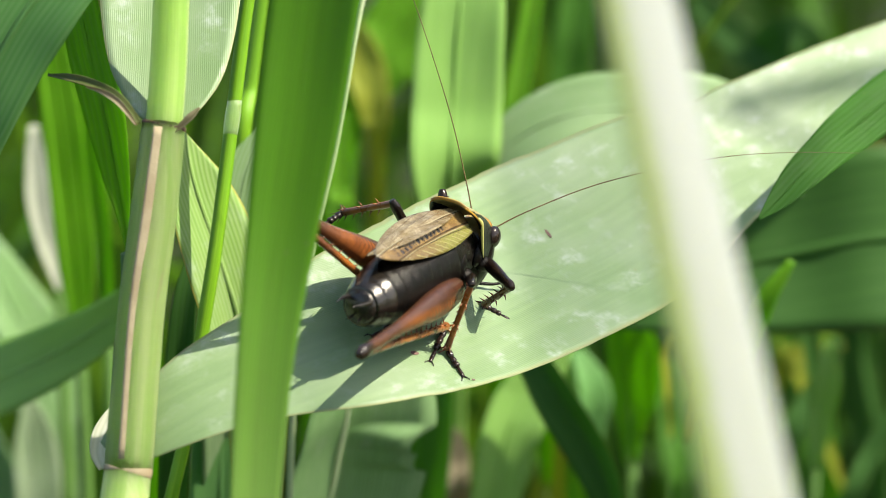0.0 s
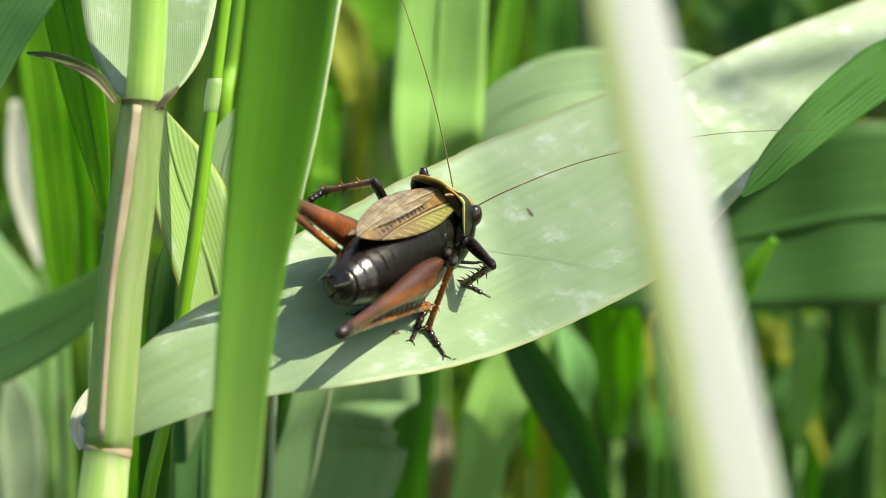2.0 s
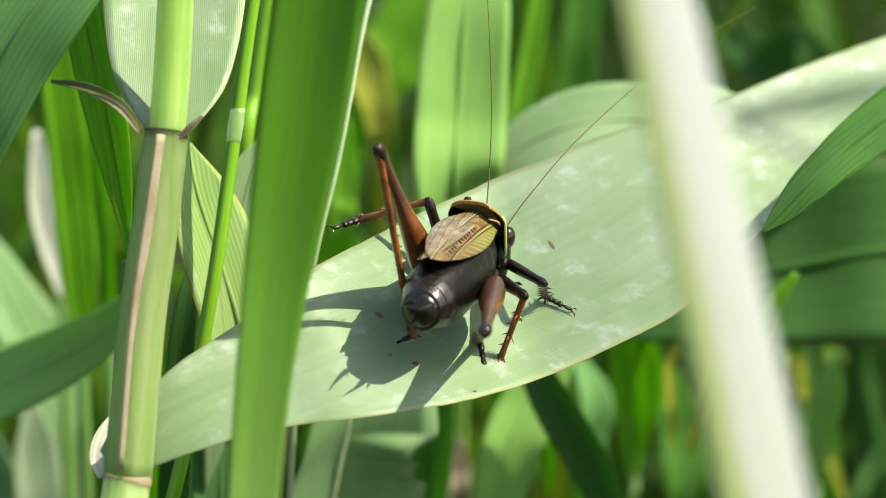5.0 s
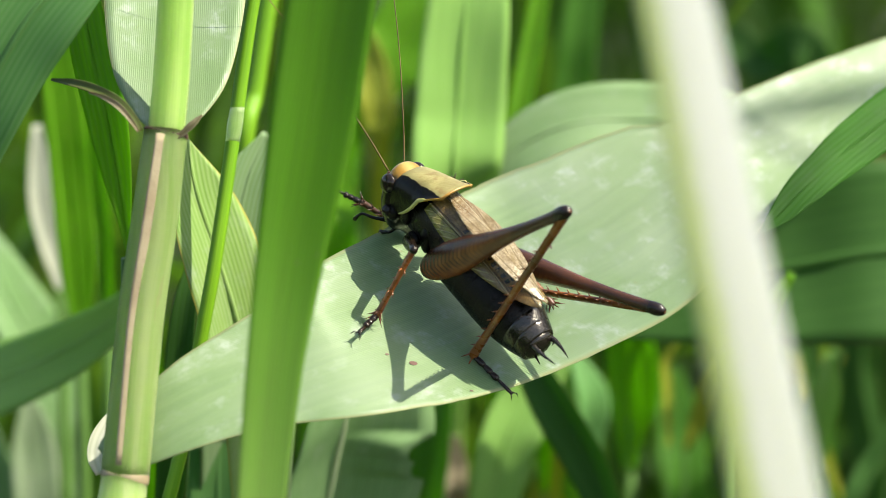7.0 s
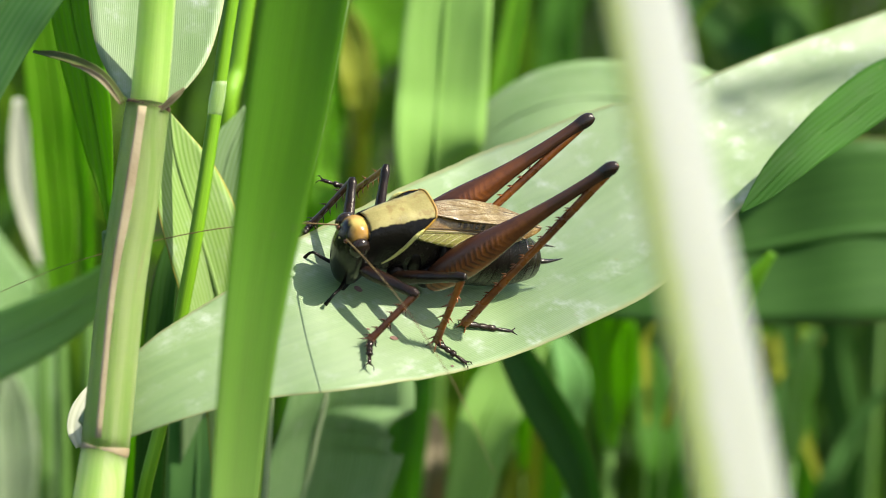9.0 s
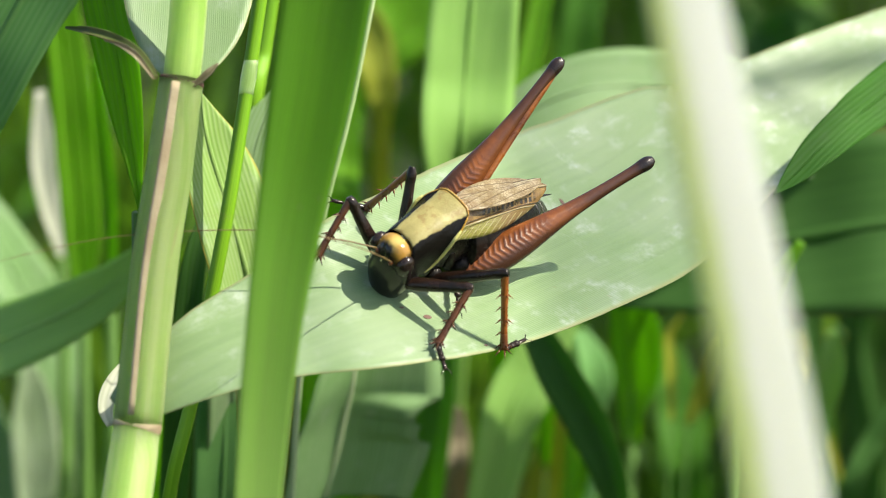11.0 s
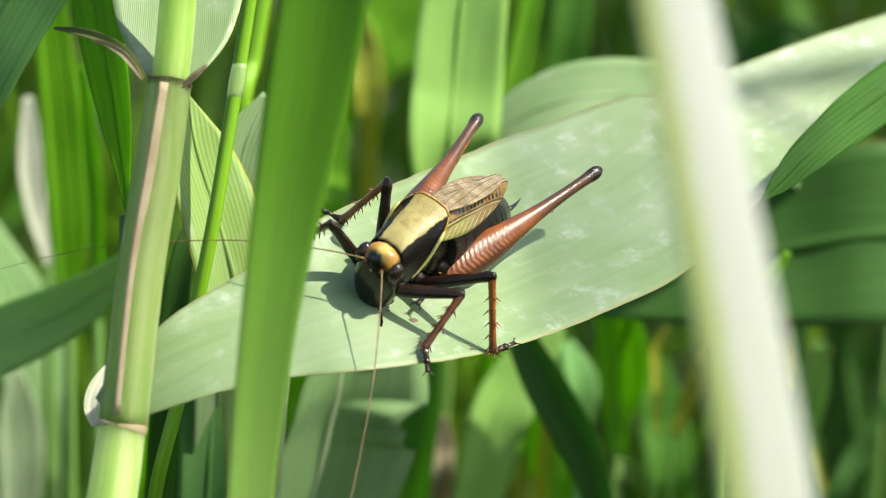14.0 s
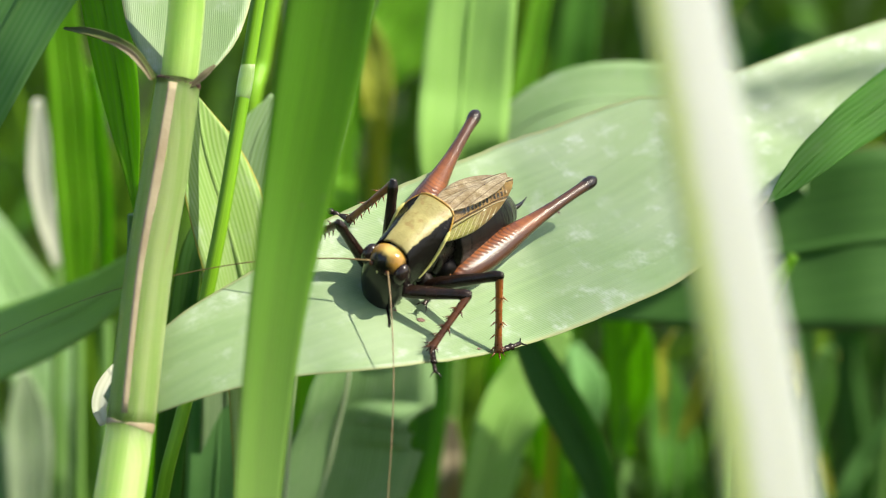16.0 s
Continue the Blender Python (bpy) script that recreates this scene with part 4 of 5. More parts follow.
leaf_thing("reed_leaf", leaf_mid, [(-1.4, 109.1, -92.6), (-1.4, 100.7, -103.4), (-1.9, 93.5, -112.6), (-2.9, 88.7, -126.9), (-3.4, 87.2, -145.0)],
           [5.87, 7.83, 8.22, 7.92, 7.08], 0.25, 20, "green reed leaf below the perch")
leaf_thing("reed_leaf", leaf_bright, [(24.7, 110.4, -129.5), (25.2, 108.4, -134.6), (25.6, 107.0, -140.4), (25.4, 106.3, -148.4)],
           [1.03, 2.7, 2.93, 1.27], 0.25, 0, "small saturated green reed leaf, deep in the clump")
leaf_thing("reed_leaf", leaf_pale_bright, [(71.3, 125.4, -120.4), (71.6, 124.3, -127.8), (71.3, 124.0, -137.4), (71.3, 123.5, -150.0)],
           [1.69, 5.33, 4.97, 2.2], 0.2, 0, "pale green reed leaf, deep in the clump")
leaf_thing("reed_leaf", leaf_yellow, [(84.9, 177.8, -164.9), (77.8, 177.1, -167.4), (73.1, 176.6, -168.9), (71.4, 176.8, -176.7)],
           [1.21, 5.59, 4.86, 1.96], 0.2, 0, "olive-yellow reed leaf bending over, deep in the clump")
leaf_thing("reed_leaf", leaf_bright, [(51.3, 59.8, -48.9), (48.2, 57.3, -52.6), (46.1, 55.7, -56.6), (44.8, 54.6, -61.2), (44.1, 54.4, -69.3)],
           [1.17, 2.84, 3.69, 3.04, 1.2], 0.2, 0, "slim yellow-green leaf tip before a dark leaf")


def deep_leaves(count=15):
    """Small leaves that catch the light among the dark stems low in the clump, placed to fill the camera's view."""
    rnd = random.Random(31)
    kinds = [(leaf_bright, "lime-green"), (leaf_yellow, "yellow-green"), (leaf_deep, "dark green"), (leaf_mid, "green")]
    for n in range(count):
        # back is depth from the camera's place, low runs down its view
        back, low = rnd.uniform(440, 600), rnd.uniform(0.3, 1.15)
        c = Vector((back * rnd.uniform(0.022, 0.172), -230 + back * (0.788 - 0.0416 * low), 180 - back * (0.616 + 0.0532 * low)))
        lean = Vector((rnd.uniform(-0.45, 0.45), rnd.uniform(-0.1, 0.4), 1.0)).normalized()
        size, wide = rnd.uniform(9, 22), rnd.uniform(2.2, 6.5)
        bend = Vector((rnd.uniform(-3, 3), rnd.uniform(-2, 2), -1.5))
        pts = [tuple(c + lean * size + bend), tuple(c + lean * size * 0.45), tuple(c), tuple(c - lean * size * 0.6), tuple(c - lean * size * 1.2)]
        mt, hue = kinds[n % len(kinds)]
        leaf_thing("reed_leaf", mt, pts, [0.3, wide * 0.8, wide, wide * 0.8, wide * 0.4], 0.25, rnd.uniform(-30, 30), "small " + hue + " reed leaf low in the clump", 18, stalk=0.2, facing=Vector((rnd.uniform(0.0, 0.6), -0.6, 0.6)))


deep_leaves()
# slim leaves out of view, added towards the sun to soften light on the perch
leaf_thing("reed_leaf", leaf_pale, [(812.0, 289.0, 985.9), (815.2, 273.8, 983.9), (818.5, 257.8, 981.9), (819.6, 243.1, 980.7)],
           [3.00, 4.80, 4.67, 3.00], 0.1, 0, "unseen reed leaf added high up-sun to shade the perch", facing=Vector((0.6, 0.2, 0.77)))
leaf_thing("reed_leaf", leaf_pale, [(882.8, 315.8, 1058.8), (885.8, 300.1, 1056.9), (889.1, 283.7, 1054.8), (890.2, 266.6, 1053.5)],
           [3.00, 4.93, 4.93, 3.33], 0.1, 0, "unseen reed leaf added high up-sun to shade the perch", facing=Vector((0.6, 0.2, 0.77)))
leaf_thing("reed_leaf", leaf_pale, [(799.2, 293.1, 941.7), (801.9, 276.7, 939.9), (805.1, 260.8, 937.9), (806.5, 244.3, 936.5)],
           [3.00, 4.67, 4.80, 3.33], 0.1, 0, "unseen reed leaf added high up-sun to shade the perch", facing=Vector((0.6, 0.2, 0.77)))
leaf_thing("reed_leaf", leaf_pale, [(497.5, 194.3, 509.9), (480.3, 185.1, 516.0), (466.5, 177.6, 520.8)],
           [3.67, 4.40, 3.67], 0.1, 0, "unseen reed leaf added high up-sun to shade the perch", facing=Vector((0.6, 0.2, 0.77)))



# ---- the bush cricket: millimetres about its own middle, x to the head, z to its back ----
def loft(rows, closed_ends=True, mats=None):
    """Joins rings of places (own millimetres) into one skin; mats(i, j) picks the material of a face."""
    bm = bmesh.new()
    uv = bm.loops.layers.uv.new("mm")
    vs = [[bm.verts.new(Vector(p) * 0.001) for p in r] for r in rows]
    n = len(rows[0])
    for i in range(len(rows) - 1):
        for j in range(n):
            f = bm.faces.new((vs[i][j], vs[i][(j + 1) % n], vs[i + 1][(j + 1) % n], vs[i + 1][j]))
            if mats:
                f.material_index = mats(i, j)
            for loop in f.loops:
                loop[uv].uv = (loop.vert.co.x * 1000, loop.vert.co.y * 1000)
    if closed_ends:
        bm.faces.new(list(reversed(vs[0])))
        bm.faces.new(vs[-1])
    bmesh.ops.recalc_face_normals(bm, faces=bm.faces[:])
    return bm


def ring(x, z, ry, rz, n=24, lean=0.0, power=1.0):
    """A cross section: an oval about (x, 0, z), leaning back by lean."""
    out = []
    for k in range(n):
        a = 2 * math.pi * k / n
        c, s = math.cos(a), math.sin(a)
        c, s = math.copysign(abs(c) ** power, c), math.copysign(abs(s) ** power, s)
        out.append((x - lean * s * rz, ry * c, z + rz * s))
    return out


def ball(p, rx, ry, rz, n=14, m=10, lean=0.0):
    rows = []
    for i in range(m + 1):
        a = math.pi * (i + 0.02) / (m + 0.04)
        rows.append([(p[0] + rx * math.sin(a) * math.cos(2 * math.pi * k / n) + lean * rz * math.cos(a), p[1] + ry * math.sin(a) * math.sin(2 * math.pi * k / n), p[2] + rz * math.cos(a)) for k in range(n)])
    return loft(rows)


def join_into(bm, other):
    """Adds a second bmesh to the first."""
    me = bpy.data.meshes.new("tmp")
    other.to_mesh(me)
    other.free()
    bm.from_mesh(me)
    bpy.data.meshes.remove(me)
    return bm


def cone(p, d, r, length):
    d = Vector(d).normalized()
    a = d.orthogonal().normalized()
    b = d.cross(a)
    rows = []
    for s, k in ((0.0, 1.0), (0.5, 0.6), (1.0, 0.08)):
        c = Vector(p) + d * length * s
        rows.append([tuple(c + (a * math.cos(q) + b * math.sin(q)) * r * k) for q in (0, 1.26, 2.51, 3.77, 5.03)])
    return loft(rows)


cricket = new("bush_cricket")
tagged(cricket, "black bush cricket with tan wings and rust-red legs on a leaf", "cricket")


def head():
    rows = []
    m, n = 18, 28
    for i in range(m + 1):
        a = math.pi * (i + 0.02) / (m + 0.04)
        z = 4.35 * math.cos(a)
        low = max(0.0, -z / 4.35)
        rx, ry = 2.25 * math.sin(a) ** 0.68 * (1 - 0.12 * low), 2.75 * math.sin(a) ** 0.68 * (1 - 0.22 * low * low)
        rows.append([(7.4 + rx * math.cos(2 * math.pi * k / n) + 0.14 * z, ry * math.sin(2 * math.pi * k / n), -1.55 + z) for k in range(n)])

    h = part("head", loft(rows), head_skin, cricket, "glossy black head with an amber crown")
    for s in (1, -1):
        part("eye", ball((8.25, 2.15 * s, 0.7), 1.15, 0.85, 1.3, 18, 12), eye_dark, h, "shiny dark compound eye")
        part("antenna_base", ball((9.55, 1.1 * s, 0.75), 0.26, 0.28, 0.28, 10, 6), leg_brown, h)
        palp = tube([(7.4, 1.4 * s, -4.9), (8.6, 2.6 * s, -5.0), (9.6, 3.4 * s, -5.0), (10.2, 3.6 * s, -6.4)], [0.24, 0.19, 0.16, 0.24], nl=14, ns=8, local=False)
        part("palp", palp, horn_black, h)
        palp = tube([(6.2, 0.8 * s, -5.3), (6.9, 1.0 * s, -6.6), (8.0, 1.1 * s, -7.6)], [0.22, 0.2, 0.28], nl=10, ns=8, local=False)
        part("palp", palp, horn_black, h)
    part("mandible", ball((6.7, 0, -5.2), 0.9, 1.35, 0.8), horn_black, h)
    part("brow_spot", ball((9.75, 0.0, 0.3), 0.1, 0.13, 0.13, 8, 6), horn_cream, h)


def pronotum():
    """The saddle behind the head: gold back, black side lobes."""
    nv, nu = 36, 64
    grid, angles = [], []
    for i in range(nv + 1):
        s = i / nv
        x0 = 7.4 - 6.9 * s
        top = 3.05 + 3.3 * s ** 0.85
        ry, rz = 2.5 + 0.75 * s, 3.5 + 0.5 * math.sin(math.pi * s)
        reach = 1.95 - 0.50 * max(0.0, (s - 0.5) / 0.5) ** 1.4
        row, arow = [], []
        for j in range(nu + 1):
            u = 2 * j / nu - 1
            a = abs(u) * reach
            y, z = ry * math.sin(a) ** 0.72, top - rz * (1 - math.copysign(abs(math.cos(a)) ** 0.72, math.cos(a)))
            lobe = max(0.0, abs(u) - 0.45)
            x = x0 + 0.5 * u * u * (1 - s) + lobe * s * 4.2
            row.append((x, math.copysign(y, u), z + 0.05 * math.sin(6 * s)))
            arow.append(math.copysign(a, u))
        grid.append(row)
        angles.append(arow)
    bm = bmesh.new()
    uv = bm.loops.layers.uv.new("mm")
    vs = [[bm.verts.new(Vector(p) * 0.001) for p in r] for r in grid]
    for i in range(nv):
        for j in range(nu):
            f = bm.faces.new((vs[i][j], vs[i + 1][j], vs[i + 1][j + 1], vs[i][j + 1]))
            for loop, (c, d) in zip(f.loops, ((i, j), (i + 1, j), (i + 1, j + 1), (i, j + 1))):
                loop[uv].uv = (angles[c][d], c / nv)
    bmesh.ops.recalc_face_normals(bm, faces=bm.faces[:])
    bmesh.ops.solidify(bm, geom=bm.faces[:], thickness=0.00022)
    p = part("pronotum", bm, shield_skin, cricket, "golden-yellow neck shield with black sides")
    for s in (0, nu):
        k = 1 if s else -1
        line = [grid[nv][nu // 2 + k * q] for q in (26, 27, 28, 30, 32)] + [grid[i][s] for i in (32, 28, 24, 20)]
        line = [(x, y + 0.04 * k, z) for x, y, z in line]
        part("pale_margin", tube(line, [0.06, 0.15, 0.21, 0.24, 0.24, 0.22, 0.19, 0.14, 0.06], nl=40, ns=8, local=False, flat=0.8), horn_cream, p, "cream-yellow rim of the neck shield")
    rear = [grid[nv][nu // 2 + q] for q in (-16, -10, -5, 0, 5, 10, 16)]
    part("rear_rim", tube(rear, [0.10, 0.13, 0.14, 0.14, 0.14, 0.13, 0.10], nl=24, ns=8, local=False), horn_amber, p)


def trunk():
    rows = [ring(x, z, ry, rz, 24) for x, z, ry, rz in ((7.0, -1.2, 1.6, 2.0), (5.0, -0.6, 2.1, 2.9), (2.5, -0.2, 2.5, 3.5), (0.0, 0.0, 2.7, 3.5), (-2.5, -0.1, 2.8, 3.2), (-4.5, -0.4, 2.7, 2.9))]
    t = part("thorax", loft(rows), horn_matt, cricket, "black ridged underbody")
    for s in (1, -1):
        for x, y, z, r in ((6.2, 2.3, -2.0, 1.0), (2.2, 2.3, -2.7, 1.1), (-2.0, 2.6, -2.6, 1.6)):
            part("pleuron", ball((x - 1.7, (y + 0.1) * s, z + 1.7), 0.9, 0.55, 1.6, lean=0.25), horn_black, t)
            part("coxa", ball((x, y * s, z), r, r * 0.8, r), horn_black, t)


def abdomen():
    """Nine overlapping rings that taper to the tail, with two cerci."""
    def section(x):
        s = (-x - 2.0) / 15.5
        r = 3.8 * (1 - 0.02 * s) * (max(0.0, 1 - max(0.0, s - 0.45) ** 2.1 * 1.9)) ** 0.8
        return -0.75 - 0.9 * s - 0.4 * s * s, max(r, 0.5), max(r * 1.02, 0.5)

    edges = [-2.0, -4.0, -5.9, -7.8, -9.6, -11.3, -12.9, -14.4, -15.8, -17.0]
    for i in range(9):
        a, b = edges[i], edges[i + 1]
        rows = []
        for f, lip in ((0.0, -0.03), (0.02, 0.0), (0.25, 0.0), (0.5, 0.0), (0.75, 0.0), (0.965, 0.006), (0.992, -0.004), (1.02, -0.05)):
            x = a + (b - a) * f
            z, ry, rz = section(x)
            rows.append(ring(x, z, ry + lip, rz + lip, 32))
        part("abdomen_ring", loft(rows), horn_tail if i > 6 else horn_black, cricket, "glossy black belly segment" if i == 0 else "")
    z, ry, rz = section(-17.0)
    part("tail_plate", ball((-17.0, 0, z), 0.9, ry * 0.9, rz * 0.85), horn_tail, cricket)
    for s in (1, -1):
        part("cercus", tube([(-16.6, 1.1 * s, z + 0.7), (-17.9, 1.4 * s, z + 0.95), (-19.2, 1.3 * s, z + 1.05), (-20.6, 1.0 * s, z + 1.1)], [0.40, 0.30, 0.17, 0.04], nl=14, ns=8, local=False), horn_tail, cricket)
        part("cercus_tooth", cone((-18.0, 1.2 * s, z + 0.9), (-0.5, -0.9 * s, -0.1), 0.14, 0.6), horn_black, cricket)
        part("stylus", cone((-17.5, 0.5 * s, z - 1.0), (-1, 0.15 * s, -0.2), 0.2, 1.3), horn_black, cricket)


WING_ROOT = Vector((1.7, 0.0, 4.85))


def wing(side, lift):
    """A fore wing about its root: lies over the back, bends down along the flank, ends in a rounded tip."""
    nl, nu = 40, 18
    length = 17.5
    bm = bmesh.new()
    uv = bm.loops.layers.uv.new("mm")
    vs, tex = [], []
    for i in range(nl + 1):
        s = i / nl
        wide = 6.4 * (0.62 + 0.38 * math.sin(math.pi * 0.5 * min(1.0, s / 0.38)) if s < 0.38 else max(0.0, 1 - ((s - 0.38) / 0.62) ** 1.9) ** 0.72) + 0.04
        mid = 1.6 - 1.0 * s
        row, trow = [], []
        for j in range(nu + 1):
            u = j / nu
            y = mid + (u - 0.5) * wide
            # over the back, then down the flank
            bend = 0.5 * (y - 0.75 + math.sqrt((y - 0.75) ** 2 + 0.35))
            yy = y - bend * 0.34
            zz = 0.10 * math.sin(3.1 * u) - bend * 0.74
            zz += 0.55 * math.sin(math.pi * s) - 1.4 * s
            zz += 0.09 * math.sin(u * 22 + s * 3) * (1 - abs(2 * s - 1)) + lift
            row.append(bm.verts.new(Vector((-length * s + 0.4 * u * (1 - s), side * yy, zz)) * 0.001))
            trow.append((length * s, y))
        vs.append(row)
        tex.append(trow)
    for i in range(nl):
        for j in range(nu):
            f = bm.faces.new((vs[i][j], vs[i + 1][j], vs[i + 1][j + 1], vs[i][j + 1]))
            for loop, q in zip(f.loops, (tex[i][j], tex[i + 1][j], tex[i + 1][j + 1], tex[i][j + 1])):
                loop[uv].uv = q
    bmesh.ops.recalc_face_normals(bm, faces=bm.faces[:])
    bmesh.ops.solidify(bm, geom=bm.faces[:], thickness=0.00009)
    ob = part("fore_wing", bm, wing_tan, cricket, "tan veined fore wing with dark cells")
    ob.location = WING_ROOT * 0.001
    return ob


def thigh(kind, length):
    """An upper leg along x from the hip, its back towards z."""
    prof = {"hind": ((-0.025, 0.5, 0.45), (-0.008, 1.15, 0.85), (0.055, 1.8, 1.25), (0.17, 2.12, 1.45), (0.30, 1.92, 1.36), (0.44, 1.42, 1.08), (0.58, 0.98, 0.82), (0.76, 0.72, 0.66), (0.90, 0.70, 0.64), (0.965, 0.84, 0.72), (0.995, 0.74, 0.62), (1.016, 0.40, 0.36)),
            "mid": ((-0.1, 0.5, 0.5), (0.0, 0.75, 0.6), (0.2, 0.82, 0.66), (0.5, 0.74, 0.6), (0.8, 0.62, 0.52), (0.95, 0.66, 0.56), (1.05, 0.4, 0.35))}[kind]
    rows = []
    for q in smooth_path(prof, 36):
        c = [(q[0] * length, q[2] * math.cos(a), q[1] * math.sin(a) * (1.0 if math.sin(a) > 0 else 0.92)) for a in (2 * math.pi * k / 18 for k in range(18))]
        rows.append(c)
    return loft(rows)


def shin(length, r, spines):
    """A lower leg along x from the knee, with its rows of spines and spurs."""
    rows = []
    for q in smooth_path(((-0.015, 0.5), (0.0, 0.95), (0.05, 1.0), (0.3, 0.9), (0.7, 0.85), (0.93, 1.0), (1.0, 1.1), (1.015, 0.6)), 22):
        rows.append([(q[0] * length, q[1] * r * 0.85 * math.cos(a), q[1] * r * math.sin(a)) for a in (2 * math.pi * k / 10 for k in range(10))])
    bm = loft(rows)
    for i in range(spines):
        x = length * (0.28 + 0.66 * i / max(1, spines - 1))
        for s in (1, -1):
            for z in ((1,) if spines > 8 else (-1, 1)):
                if z > 0 or i % 2 == 0:
                    bm = join_into(bm, cone((x, 0.4 * r * s, 0.8 * r * z), (0.9, 0.55 * s, 0.85 * z), 0.11, 0.62 if spines > 8 else 0.8))
    for s in (1, -1):
        bm = join_into(bm, cone((length, 0.5 * r * s, -0.4 * r), (1.0, 0.9 * s, -0.5), 0.14, 1.3))
        bm = join_into(bm, cone((length, 0.6 * r * s, 0.5 * r), (1.0, 1.0 * s, 0.6), 0.14, 1.1))
    return bm


def foot_mesh(length):
    """Four little pads in a row and a pair of claws, along x."""
    bm = None
    for a, b, r in ((0.0, 0.30, 0.42), (0.26, 0.48, 0.40), (0.45, 0.64, 0.44), (0.62, 1.0, 0.26)):
        rows = [[(length * (a + (b - a) * f), r * k * math.cos(q), r * k * 0.8 * math.sin(q)) for q in (2 * math.pi * n / 10 for n in range(10))]
                for f, k in ((0, 0.45), (0.25, 0.85), (0.7, 1.0), (0.95, 0.7), (1.0, 0.3))]
        bm = join_into(bm, loft(rows)) if bm else loft(rows)
    for s in (1, -1):
        bm = join_into(bm, cone((length * 0.97, 0.1 * s, 0.0), (1.0, 0.9 * s, 0.25), 0.13, 0.6))
        bm = join_into(bm, cone((length * 0.97 + 0.4, 0.45 * s, 0.12), (0.8, 0.5 * s, -0.9), 0.09, 0.6))
    return bm


head()
pronotum()
trunk()
abdomen()
wings = [wing(1, 0.0), wing(-1, 0.16)]
wings[1]["label"] = "tan veined fore wing lapped over its twin"

LENGTHS = {"f": (6.87, 7.06, 3.5), "m": (8.85, 8.57, 4.1), "h": (25.0, 25.61, 6.3)}
HIPS = {"f": (6.7, 2.7, -2.0), "m": (2.6, 2.8, -2.9), "h": (-2.0, 3.6, -2.8)}
limbs = {}
for leg in ("fl", "fr", "ml", "mr", "hl", "hr"):
    a, b, c = LENGTHS[leg[0]]
    hind = leg[0] == "h"
    limbs[leg] = (part("femur", thigh("hind" if hind else "mid", a), leg_rust if hind else leg_dark, cricket, "stout rust-red jumping thigh" if hind else "black upper leg"),
                  part("tibia", shin(b, 0.52 if hind else 0.46, 12 if hind else 5), leg_umber if leg[0] == "f" else leg_brown, cricket, "spiny reddish-brown shin"),
                  part("tarsus", foot_mesh(c), leg_dark, cricket, "black clawed foot"))


def antenna(curl):
    pts = [(x, 0, -0.0075 * curl * x * x) for x in (0, 5, 14, 26, 34, 42)]
    return part("antenna", tube(pts, [0.10, 0.075, 0.06, 0.045, 0.035, 0.02], nl=50, ns=7, local=False), leg_tan, cricket, "long thread-thin brown antenna")


feelers = {"l": antenna(0.5), "r": antenna(1.0)}

# ---- what moves ----
# stances one after the other: the body's place (mm), heading, pitch, roll (degrees)
STANCES = [
    (-0.24, -8.57, 6, 58.65, -20.5, -4.41),
    (0.37, -6.2, 5.3, 65.03, -22.7, -0.34),
    (2.63, -5.62, 4.77, 70.7, -23.27, -6.6),
    (0.22, -5.37, 8.58, 134.4, 17.57, 6.16),
    (-0.2, -4.98, 7.46, 150.06, 17.6, 4.94),
    (-1.17, -5.85, 6.62, 176.26, 21.08, -0.44),
    (-1.28, -10.04, 6.77, 206.86, 20.28, -7.94),
    (-1.89, -11.43, 5.1, 228.09, 11.59, -13.68),
    (-2.02, -12.71, 6.41, 228.93, 14.44, -15.01),
    (-2.57, -11.42, 5.16, 236.31, 13.19, -13.74),
    (-2.88, -11.77, 5.27, 236.92, 10.83, -10.09),
    (1.5, -5.9, 5.03, 67.87, -22.98, -3.47),
]
# when each is held: seconds, stance
SCHEDULE = [(0, 0), (4.05, 0), (4.5, 1), (4.75, 11), (4.95, 2), (5.2, 2), (7.3, 3), (7.5, 3), (8, 4), (8.5, 5), (9, 6), (9.2, 6), (11.3, 7), (12.05, 7), (12.5, 8), (13.5, 9), (14.4, 10), (16, 10)]
BODY = [(t, *STANCES[k]) for t, k in SCHEDULE]
# knee, ankle and claw of each leg, stance by stance
STEPS = {}
STEPS["fl"] = [
    (0, 1, 6.5, -0.4, 3.3, 0.8, 1.5, 6, 0.2),
    (0, 1, 6.5, -0.4, 3.3, 0.8, 1.5, 6, 0.2),
    (2.5, 3.5, 6, 1, 5, 0.4, 2.5, 8, -0.2),
    (-4.6, 0.2, 3.9, -8.7, 3.1, 4.1, -12.6, 4.5, 5.3),
    (-4.9, -9.8, 9, -11.5, -6.7, 5, -14.5, -9.8, 5.7),
    (-7.1, -14.8, 7.9, -11.4, -9.9, 4.9, -14.2, -10.4, 5.6),
    (-0.9, -19.2, 6.8, -5.9, -22.1, 2.3, -5.8, -24.7, 1.8),
    (1.6, -19.9, 5.1, -1.9, -24.7, 0.7, -0.9, -27.9, -0.2),
    (1.6, -20.5, 6, -1.8, -24.3, 0.6, -1.3, -28.3, -0.1),
    (2.3, -19.7, 4.8, -2.1, -24.5, 0.7, -1.6, -28.4, 0),
    (2.3, -20, 4.8, -2.1, -24.8, 0.7, -1.4, -28.4, -0.1),
    (1.2, 2.2, 6.2, 0.3, 4.2, 0.6, 2, 7, 0),
]
